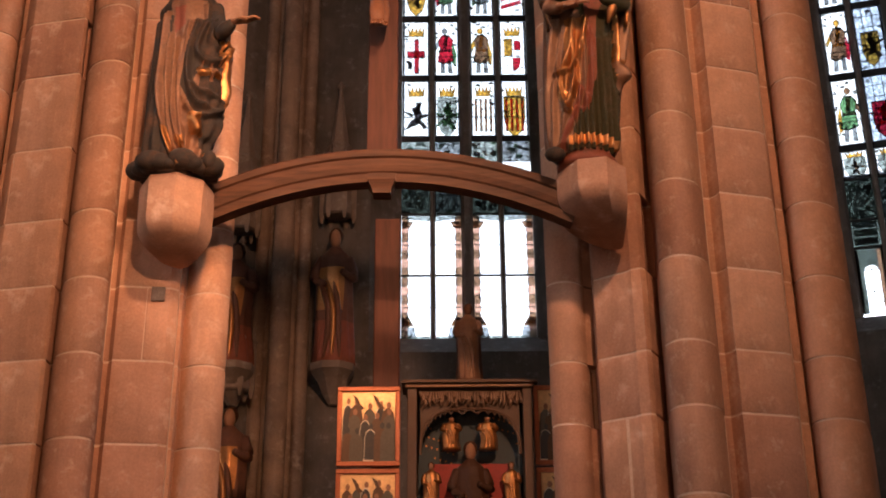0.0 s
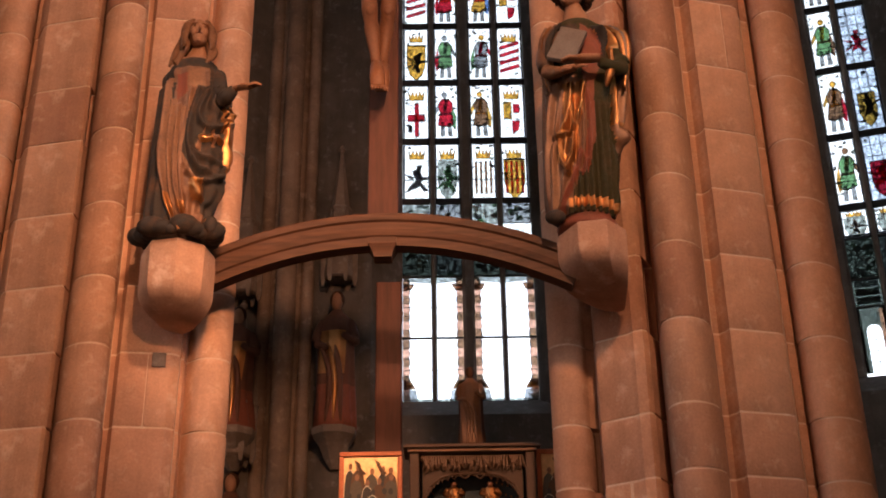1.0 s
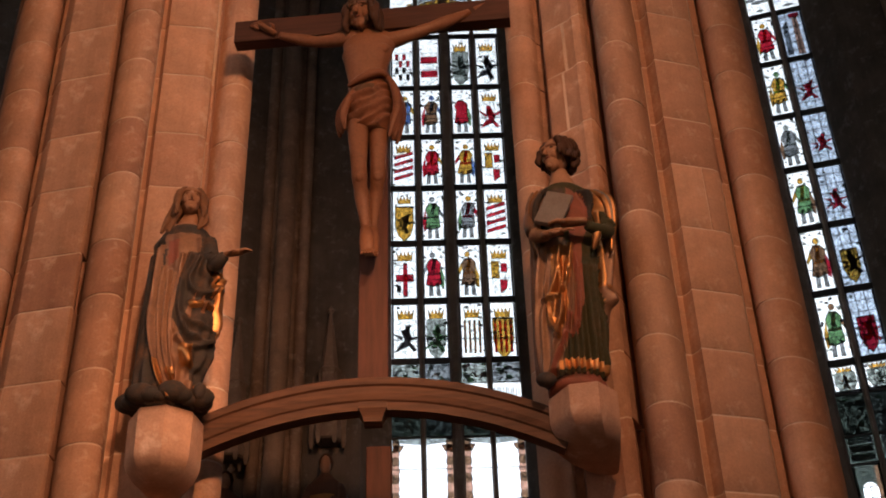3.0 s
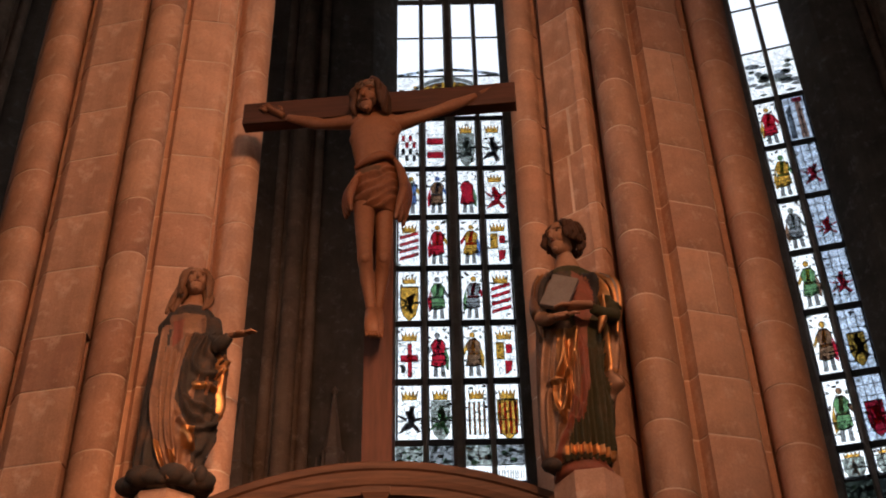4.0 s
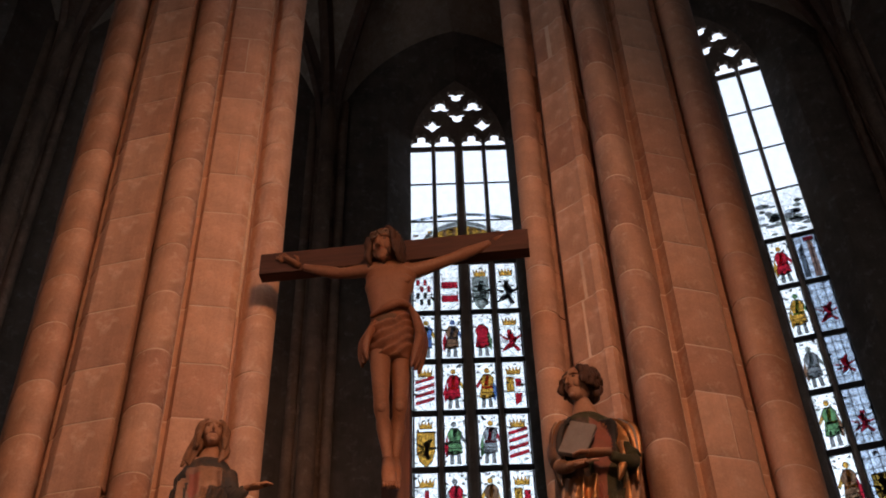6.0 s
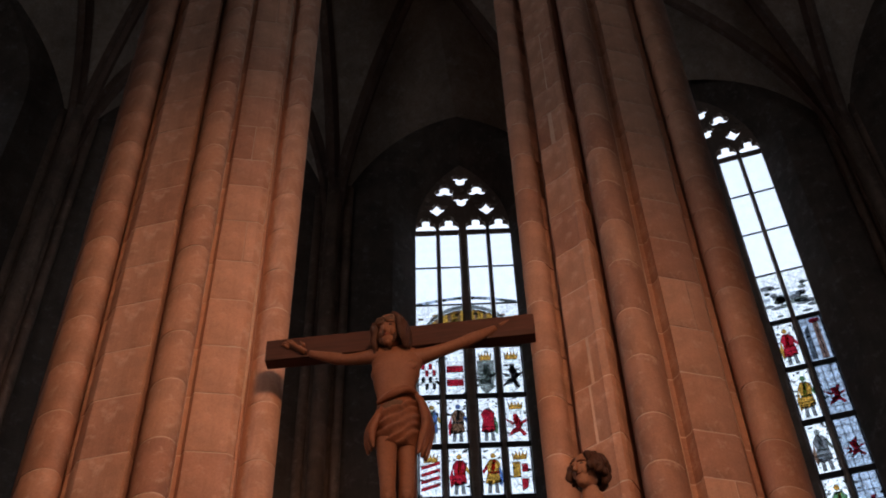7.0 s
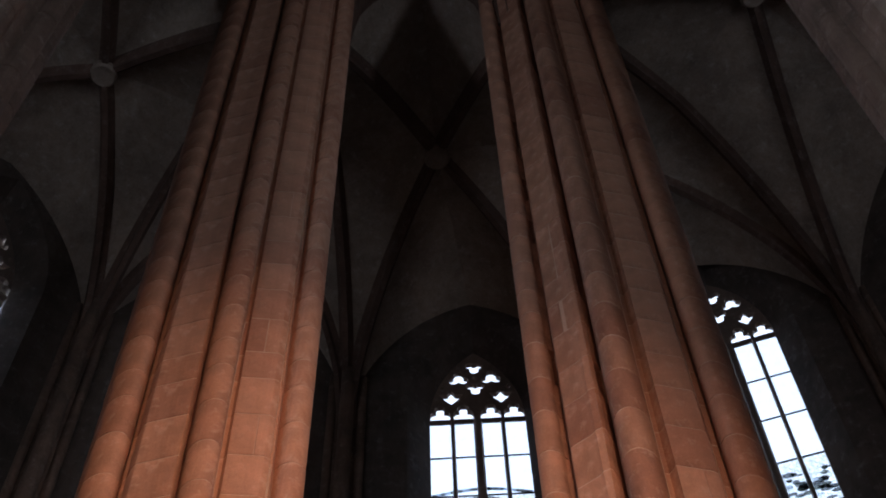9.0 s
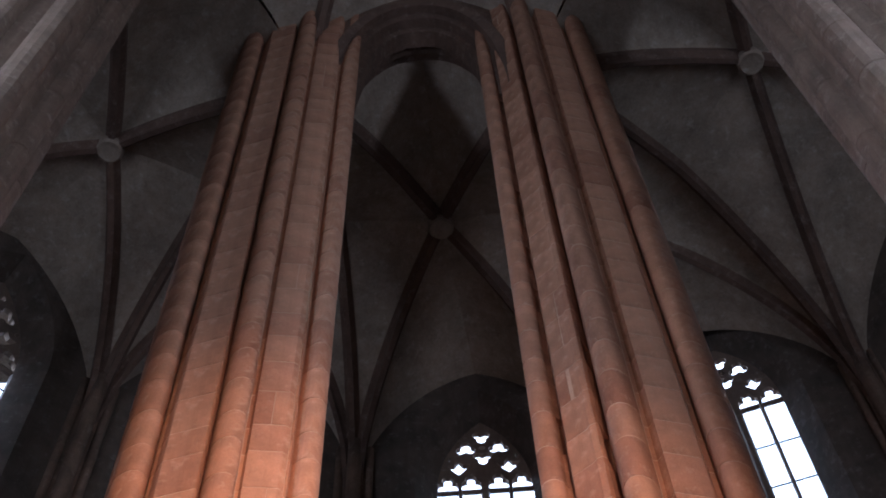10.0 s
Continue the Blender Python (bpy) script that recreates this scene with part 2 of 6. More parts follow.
def empty(name, m=None):
    ob = new(name)
    ob.empty_display_size = 0.2
    if m:
        ob.matrix_world = m
    return ob


# ---- the setting: floor, walls, windows ----
CORNERS = [(-10.4, 3.0), (-9.5, 8.0), (-6.3, 11.8), (-2.0, 13.62), (2.6, 13.62), (7.0, 12.3), (9.8, 8.0), (10.8, 3.0)]
THICK, TOP = 0.9, 24.5
SILL, SPRING, APEX, HALF = 6.0, 17.50, 19.38, 0.90

bm = bmesh.new()
box(bm, -16, 16, -32, 22, -0.6, 0.0)
tagged(part("floor", bm, WALL), "worn grey stone slab floor of the church", "floor", kind="structure")


# the outer ring of walls and vaults is drawn small and then set out 1.17 times as large round the viewpoint
RING = 1.17
EYE = Vector((0.0, -0.08, 1.64))
FAR = Matrix.Translation(EYE) @ Matrix.Scale(RING, 4) @ Matrix.Translation(-EYE)
before_ring = set(bpy.data.objects)


def arch_half(w, z0, z1, n=14):
    """Right half of a pointed arch, from the springing (w, z0) to the apex (0, z1)."""
    h = z1 - z0
    r = (w * w + h * h) / (2 * w)
    cx = w - r
    a1 = math.atan2(h, -cx)
    return [(cx + r * math.cos(a1 * i / n), z0 + r * math.sin(a1 * i / n)) for i in range(n + 1)]


def arch_outline(w, sill, z0, z1, n=14):
    half = arch_half(w, z0, z1, n)
    return [(w, sill)] + half + [(-x, z) for x, z in half[-2::-1]] + [(-w, sill)]


def wall_with_window(name, p0, p1, at, lift=0.0, wide=1.0):
    """A wall from p0 to p1 (room side), with a splayed pointed opening centred at the length `at`."""
    d = Vector((p1[0] - p0[0], p1[1] - p0[1], 0))
    length = d.length
    m = Matrix.Translation((p0[0], p0[1], 0)) @ Matrix.Rotation(math.atan2(d.y, d.x), 4, "Z")
    bm = bmesh.new()
    contours = []
    for y, w, s, a in ((0.0, HALF + 0.34, SILL - 0.30, APEX + 0.5), (0.42, HALF - 0.035, SILL, APEX + 0.02), (0.55, HALF - 0.035, SILL, APEX + 0.02), (THICK, HALF + 0.3, SILL - 0.1, APEX + 0.4)):
        contours.append([bm.verts.new((at + x, y, z)) for x, z in arch_outline(w * wide, s, SPRING + lift, a + lift)])
    n = len(contours[0])
    for a, b in zip(contours[:-1], contours[1:]):
        for i in range(n):
            bm.faces.new((a[i], a[(i + 1) % n], b[(i + 1) % n], b[i]))
    for y, c in ((0.0, contours[0]), (THICK, contours[-1])):
        k = n // 2
        rt = [bm.verts.new((length, y, v.co.z)) for v in c[:k]] + [bm.verts.new((length, y, TOP))]
        lt = [bm.verts.new((0, y, v.co.z)) for v in c[:k:-1]] + [bm.verts.new((0, y, TOP))]
        top = bm.verts.new((at, y, TOP))
        left = c[:k:-1]
        right = c[:k]
        for s, e in ((right, rt), (left, lt)):
            for i in range(len(s) - 1):
                bm.faces.new((s[i], e[i], e[i + 1], s[i + 1]))
            bm.faces.new((s[-1], e[len(s) - 1], e[-1], top, c[k]))
        b0, b1 = bm.verts.new((0, y, 0)), bm.verts.new((length, y, 0))
        bm.faces.new((b0, b1, rt[0], right[0], left[0], lt[0]))
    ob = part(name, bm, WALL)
    ob.matrix_world = m
    return tagged(ob, "weathered stone choir wall with a tall window opening, darkened in colour for shade", "wall", kind="structure"), m


def foil(cx, cz, r, lobes, turn, n=7):
    """A trefoil or quatrefoil outline."""
    pts = []
    for k in range(lobes):
        a = turn + 2 * math.pi * k / lobes
        lx, lz = cx + r * 0.55 * math.cos(a), cz + r * 0.55 * math.sin(a)
        span = math.pi * (0.62 if lobes == 3 else 0.52)
        for i in range(n):
            b = a - span + 2 * span * i / (n - 1)
            pts.append((lx + r * 0.52 * math.cos(b), lz + r * 0.52 * math.sin(b)))
    return pts


def lancet_head(cx, w, z0):
    """The cusped head of one light: shoulders and a round trefoil top."""
    pts = [(cx - w, z0), (cx + w, z0), (cx + w, z0 + 0.06)]
    for c, r, a0, a1 in (((w * 0.48, 0.14), w * 0.52, -0.3, 1.75), ((0.0, 0.27), w * 0.62, -0.30, math.pi + 0.30), ((-w * 0.48, 0.14), w * 0.52, math.pi - 1.75, math.pi + 0.3)):
        for i in range(6):
            a = a0 + (a1 - a0) * i / 5
            pts.append((cx + c[0] + r * math.cos(a), z0 + c[1] + r * math.sin(a)))
    pts.append((cx - w, z0 + 0.06))
    return pts


def diamond(cx, cz, w, h):
    pts = []
    for x, z in ((0, -h), (w * 0.55, -h * 0.35), (w, 0.08), (w * 0.7, h * 0.42), (w * 0.35, h * 0.4), (0, h), (-w * 0.35, h * 0.4), (-w * 0.7, h * 0.42), (-w, 0.08), (-w * 0.55, -h * 0.35)):
        pts.append((cx + x, cz + z))
    return pts


def tracery_mesh():
    """The pierced stone head of a four-light window."""
    holes = [lancet_head(x, 0.183, SPRING + 0.025) for x in (-0.67, -0.248, 0.248, 0.67)]
    holes += [diamond(x, SPRING + 0.63, 0.225, 0.205) for x in (-0.459, 0.459)]
    holes += [foil(0, SPRING + 0.87, 0.175, 3, -math.pi / 2), foil(-0.305, SPRING + 1.15, 0.19, 3, math.pi / 2), foil(0.305, SPRING + 1.15, 0.19, 3, math.pi / 2)]
    holes += [foil(0, SPRING + 1.47, 0.175, 3, -math.pi / 2), foil(0, SPRING + 1.15, 0.06, 4, 0), diamond(-0.62, SPRING + 0.88, 0.06, 0.07), diamond(0.62, SPRING + 0.88, 0.06, 0.07)]
    half = arch_half(HALF + 0.02, SPRING, APEX + 0.02)
    outer = half + [(-x, z) for x, z in half[-2::-1]]
    bm = bmesh.new()
    edges = []
    for loop in [outer] + holes:
        vs = [bm.verts.new((x, 0.43, z)) for x, z in loop]
        edges += [bm.edges.new((vs[i], vs[(i + 1) % len(vs)])) for i in range(len(vs))]
    bmesh.ops.triangle_fill(bm, use_beauty=True, use_dissolve=False, edges=edges)
    r = bmesh.ops.extrude_face_region(bm, geom=bm.faces[:])
    for v in (g for g in r["geom"] if isinstance(g, bmesh.types.BMVert)):
        v.co.y = 0.54
    return mesh_of(bm, "tracery", TRACERY)


TRACERY_ME = tracery_mesh()
ROWS = [6.0, 6.86, 7.72, 8.22, 8.83, 9.77, 10.73, 11.70, 12.66, 13.63, 14.70, 15.66, 16.58, 17.50]
SIDE_ROWS = [6.05, 6.90, 7.27, 7.83, 8.27, 9.30, 10.33, 11.33, 12.28, 13.30, 14.27, 15.32, 16.33, 17.32, 18.40]
LIGHTS = [(-0.86, -0.482), (-0.425, -0.07), (0.07, 0.425), (0.482, 0.86)]
GLASSES = [G_WHITE, G_GREY, G_RED, G_GOLD, G_GREEN, G_BROWN, G_BLACK, G_BLUE, G_SILVER, G_BLUEW, G_CLEAR, G_PINK, G_DIM]
WHITE_, GREY_, RED_, GOLD_, GREEN_, BROWN_, BLACK_, BLUE_, SILVER_, BLUEW_, CLEAR_, PINK_, DIM_ = range(13)


OUTLINED = (2, 3, 4, 5, 7, 8)


def flat(bm, pts, mat, y=0.0):
    f = bm.faces.new([bm.verts.new((x, y, z)) for x, z in pts])
    f.material_index = mat
    if mat in OUTLINED and f.calc_area() > 0.003:
        # a dark contour of paint and lead
        cx, cz = sum(p[0] for p in pts) / len(pts), sum(p[1] for p in pts) / len(pts)
        k = 0.88 if f.calc_area() < 0.012 else 0.92
        ring = [(cx + (x - cx) * k, cz + (z - cz) * k) for x, z in pts]
        for i in range(len(pts)):
            j = (i + 1) % len(pts)
            q = bm.faces.new([bm.verts.new((x, y - 0.0004, z)) for x, z in (pts[i], pts[j], ring[j], ring[i])])
            q.material_index = 6


def oval(cx, cz, rx, rz, n=12):
    return [(cx + rx * math.cos(2 * math.pi * i / n), cz + rz * math.sin(2 * math.pi * i / n)) for i in range(n)]


def crown(bm, cx, z, w, h, mat):
    pts = [(cx - w, z), (cx + w, z), (cx + w * 1.15, z + h)]
    for i in range(4):
        pts += [(cx + w * (0.75 - 0.5 * i), z + h * 0.45), (cx + w * (0.5 - 0.5 * i), z + h * (1.1 if i != 3 else 1.0))] if i < 3 else [(cx - w * 0.78, z + h * 0.45)]
    pts.append((cx - w * 1.15, z + h))
    flat(bm, pts, mat, -0.006)


def shield(cx, cz, w, h):
    return [(cx - w, cz + h), (cx + w, cz + h), (cx + w, cz - h * 0.1), (cx + w * 0.7, cz - h * 0.65), (cx, cz - h), (cx - w * 0.7, cz - h * 0.65), (cx - w, cz - h * 0.1)]


def stripes(bm, cx, cz, w, h, mat, n=4, upright=False, slant=0.0):
    for i in range(n):
        k = (i + 0.25) / n
        k1 = (i + 0.75) / n
        if upright:
            flat(bm, [(cx - w + 2 * w * k, cz - h), (cx - w + 2 * w * k1, cz - h), (cx - w + 2 * w * k1, cz + h), (cx - w + 2 * w * k, cz + h)], mat, -0.008)
        else:
            flat(bm, [(cx - w, cz - h + 2 * h * k), (cx + w, cz - h + 2 * h * k + slant), (cx + w, cz - h + 2 * h * k1 + slant), (cx - w, cz - h + 2 * h * k1)], mat, -0.008)


def beast(bm, cx, cz, s, mat, rng):
    """A heraldic charge: a knot of curled limbs with no more detail than a blot."""
    flat(bm, [(cx - 0.25 * s, cz - 0.5 * s), (cx + 0.1 * s, cz - 0.35 * s), (cx + 0.3 * s, cz + 0.1 * s), (cx + 0.1 * s, cz + 0.6 * s), (cx - 0.2 * s, cz + 0.45 * s), (cx - 0.05 * s, cz)], mat, -0.008)
    for a in (0.3, 1.4, 2.7, 3.9, 5.2):
        a += rng.uniform(-0.3, 0.3)
        c, d = math.cos(a), math.sin(a)
        p = [(cx + 0.15 * s * c - 0.09 * s * d, cz + 0.15 * s * d + 0.09 * s * c), (cx + 0.15 * s * c + 0.09 * s * d, cz + 0.15 * s * d - 0.09 * s * c), (cx + 0.75 * s * c + 0.12 * s * d, cz + 0.75 * s * d), (cx + 0.7 * s * c - 0.12 * s * d, cz + 0.7 * s * d + 0.05 * s)]
        flat(bm, p, mat, -0.010)


def upright_shape(bm, cx, z0, h, w, body, trim, rng):
    """A plain standing shape of coloured glass, with scrolls of grey paint about its top."""
    lean = rng.uniform(-0.12, 0.12) * w

    def p(x, z):
        return (cx + x * w + lean * z, z0 + z * h)
    for s in (-1, 1):
        flat(bm, [p(s * 0.08, 0.03), p(s * 0.30, 0.03), p(s * 0.24, 0.30), p(s * 0.06, 0.30)], SILVER_, -0.005)
    flat(bm, [p(-0.42, 0.24), p(-0.1, 0.20), p(0.38, 0.25), p(0.32, 0.52), p(0.40, 0.66), p(0.18, 0.76), p(-0.16, 0.76), p(-0.36, 0.64), p(-0.28, 0.5)], body, -0.006)
    flat(bm, [p(-0.30, 0.44), p(0.32, 0.44), p(0.31, 0.49), p(-0.29, 0.49)], trim, -0.009)
    flat(bm, [p(-0.14, 0.50), p(0.06, 0.50), p(0.16, 0.74), p(-0.02, 0.75)], trim, -0.008)
    flat(bm, oval(cx + lean, z0 + 0.83 * h, w * 0.15, 0.06 * h, 10), trim if trim != RED_ else GOLD_, -0.008)
    side = rng.choice([-1, 1])
    flat(bm, [p(side * 0.34, 0.66), p(side * 0.56, 0.50), p(side * 0.50, 0.44), p(side * 0.28, 0.55)], trim, -0.0085)
    flat(bm, [p(-side * 0.34, 0.64), p(-side * 0.52, 0.40), p(-side * 0.46, 0.16), p(-side * 0.30, 0.22)], rng.choice([GREEN_, GOLD_, RED_, BLUE_, BROWN_]), -0.0055)
    flat(bm, [p(side * 0.50, 0.05), p(side * 0.55, 0.05), p(side * 0.66, 0.94), p(side * 0.61, 0.94)], BROWN_, -0.007)
    for k in range(9):
        a = k * 0.75 + rng.random()
        q, r = p(0.55 * math.cos(a), 0.86 + 0.10 * math.sin(a)), 0.05 * h * rng.uniform(0.5, 1)
        flat(bm, [(q[0] + r * math.cos(a + t) * g, q[1] + r * math.sin(a + t) * g) for t, g in ((0, 1), (1.0, 0.45), (2.2, 0.9), (3.4, 0.4), (4.4, 0.7))], rng.choice([SILVER_, GREY_, BLACK_]), -0.010)


def lead(bm, w, z0, z1, xs, zs):
    """Thin lead lines across a pane."""
    for x in xs:
        flat(bm, [(x - 0.006, z0), (x + 0.006, z0), (x + 0.006, z1), (x - 0.006, z1)], BLACK_, -0.012)
    for z in zs:
        flat(bm, [(-w, z - 0.006), (w, z - 0.006), (w, z + 0.006), (-w, z + 0.006)], BLACK_, -0.013)


# what each stained pane of the middle window carries: kind, colours
CHARGES = {
    4: [("beast", BLACK_), ("blot", GREEN_), ("palets", BROWN_), ("pales", RED_)],
    5: [("cross", RED_), ("stand", RED_, SILVER_), ("stand", BROWN_, GOLD_), ("quarters", RED_)],
    6: [("eagle", GOLD_), ("stand", GREEN_, SILVER_), ("stand", SILVER_, RED_), ("bends", RED_)],
    7: [("bends", RED_), ("stand", RED_, GOLD_), ("stand", GOLD_, RED_), ("quarters", RED_)],
    8: [("stand", BLUE_, GOLD_), ("stand", BROWN_, BLUE_), ("stand", RED_, WHITE_), ("beast", RED_)],
    9: [("checks", RED_), ("bars", RED_), ("blot", GREY_), ("beast", BLACK_)],
}
SIDE_CHARGES = {
    3: ("blot", BROWN_), 4: ("stand", GREEN_, BROWN_), 5: ("stand", BROWN_, GOLD_), 6: ("stand", GREEN_, GOLD_),
    7: ("stand", SILVER_, GREY_), 8: ("stand", GOLD_, GREEN_), 9: ("stand", RED_, RED_),
}


def motif_mesh(w, z0, z1, charge, rng, ground):
    """The coloured glass of one pane: half width w, between z0 and z1."""
    bm = bmesh.new()
    h = z1 - z0
    kind, c = charge[0], charge[1]
    if kind == "column":
        # a painted pillar beside grey masonry
        flat(bm, [(0.05 * w, z0 + 0.08 * h), (0.62 * w, z0 + 0.08 * h), (0.55 * w, z0 + 0.86 * h), (0.12 * w, z0 + 0.86 * h)], c, -0.006)
        flat(bm, [(-0.10 * w, z0 + 0.84 * h), (0.75 * w, z0 + 0.84 * h), (0.75 * w, z0 + 0.93 * h), (-0.10 * w, z0 + 0.93 * h)], RED_, -0.008)
        flat(bm, [(-0.75 * w, z0 + 0.1 * h), (-0.35 * w, z0 + 0.1 * h), (-0.30 * w, z0 + 0.8 * h), (-0.7 * w, z0 + 0.7 * h)], SILVER_, -0.007)
    elif kind in ("plain", "small"):
        flat(bm, shield(0, z0 + 0.34 * h, w * 0.62, 0.26 * h), c if kind == "plain" else WHITE_, -0.004)
        beast(bm, 0, z0 + 0.37 * h, 0.27 * h, BLACK_ if c == GOLD_ else RED_, rng)
    elif kind in ("beast", "blot", "pales", "palets", "cross", "quarters", "eagle", "bends", "checks", "bars"):
        low = z0 + 0.36 * h
        if kind not in ("checks", "bars", "eagle"):
            crown(bm, 0, z0 + 0.70 * h, w * 0.55, 0.16 * h, GOLD_)
        if kind == "eagle":
            crown(bm, 0, z0 + 0.72 * h, w * 0.5, 0.14 * h, GOLD_)
            flat(bm, shield(0, low, w * 0.72, 0.32 * h), GOLD_, -0.004)
            beast(bm, 0, low, 0.26 * h, BLACK_, rng)
        elif kind in ("pales", "palets", "bars", "bends"):
            flat(bm, shield(0, low, w * 0.78, 0.34 * h), WHITE_ if kind != "pales" else GOLD_, -0.004)
            if kind == "bars":
                stripes(bm, 0, low + 0.05 * h, w * 0.76, 0.27 * h, c, 2)
            else:
                stripes(bm, 0, low + 0.03 * h, w * 0.76, 0.27 * h, c, 4, kind in ("pales", "palets"), 0.1 * h)
                if kind == "pales":
                    flat(bm, [(-0.66 * w, low + 0.2 * h), (-0.66 * w, low - 0.14 * h), (0, low + 0.03 * h)], WHITE_, -0.012)
        elif kind == "cross":
            flat(bm, shield(0, low, w * 0.78, 0.34 * h), WHITE_, -0.004)
            flat(bm, [(-0.66 * w, low - 0.02), (0.66 * w, low - 0.02), (0.66 * w, low + 0.1), (-0.66 * w, low + 0.1)], c, -0.008)
            flat(bm, [(-0.14 * w, low - 0.28 * h), (0.2 * w, low - 0.28 * h), (0.2 * w, low + 0.3 * h), (-0.14 * w, low + 0.3 * h)], c, -0.009)
            flat(bm, [(-0.62 * w, low - 0.2 * h), (-0.3 * w, low - 0.2 * h), (-0.3 * w, low - 0.08 * h), (-0.62 * w, low - 0.08 * h)], BLACK_, -0.007)
        elif kind == "quarters":
            flat(bm, shield(0, low, w * 0.78, 0.34 * h), WHITE_, -0.004)
            flat(bm, [(-0.62 * w, low), (0, low), (0, low + 0.3 * h), (-0.62 * w, low + 0.3 * h)], GOLD_, -0.008)
            flat(bm, [(0, low - 0.26 * h), (0.5 * w, low - 0.18 * h), (0.6 * w, low - 0.02), (0, low - 0.02)], c, -0.008)
            flat(bm, [(0.1 * w, low + 0.1 * h), (0.6 * w, low + 0.1 * h), (0.6 * w, low + 0.26 * h), (0.1 * w, low + 0.26 * h)], c, -0.009)
        elif kind == "checks":
            flat(bm, shield(0, low, w * 0.7, 0.36 * h), WHITE_, -0.004)
            for i in range(4):
                for j in range(4):
                    if (i + j) % 2:
                        x, z = -0.62 * w + 0.31 * w * i, low - 0.2 * h + 0.13 * h * j
                        flat(bm, [(x, z), (x + 0.29 * w, z), (x + 0.29 * w, z + 0.12 * h), (x, z + 0.12 * h)], c if j > 1 else BLACK_, -0.008)
        else:
            flat(bm, shield(0, low, w * 0.78, 0.34 * h), WHITE_ if kind == "beast" else GREY_, -0.004)
            beast(bm, 0, low, 0.33 * h, c, rng)
    else:
        upright_shape(bm, 0, z0 + 0.06 * h, 0.88 * h, w * 1.62, c, charge[2], rng)
    # painted scrolls and scratched ornament round the charge
    for i in range(14):
        x, z = rng.uniform(-0.9, 0.9) * w, z0 + rng.uniform(0.04, 0.96) * h
        s = rng.uniform(0.012, 0.03)
        if abs(x) > 0.5 * w or z > z0 + 0.85 * h:
            a = rng.uniform(0, 3.1)
            flat(bm, [(x + s * math.cos(a + k) * (1.8 if k % 2 < 1 else 1), z + s * math.sin(a + k)) for k in (0, 1.2, 2.6, 3.7, 5.0)], rng.choice([SILVER_, GREY_, BLACK_]), -0.011)
    # dark painted border of the pane
    for x0, x1, q0, q1 in ((-w, -w + 0.03, z0, z1), (w - 0.03, w, z0, z1), (-w, w, z0, z0 + 0.055), (-w, w, z1 - 0.06, z1)):
        flat(bm, [(x0, q0), (x1, q0), (x1, q1), (x0, q1)], BLACK_, -0.0145)
    if ground:
        lead(bm, w, z0, z1, [-0.33 * w, 0.33 * w], [z0 + 0.18 * h, z0 + 0.34 * h, z0 + 0.5 * h, z0 + 0.66 * h, z0 + 0.82 * h])
    else:
        lead(bm, w, z0, z1, [], [z0 + 0.36 * h])
    return bm


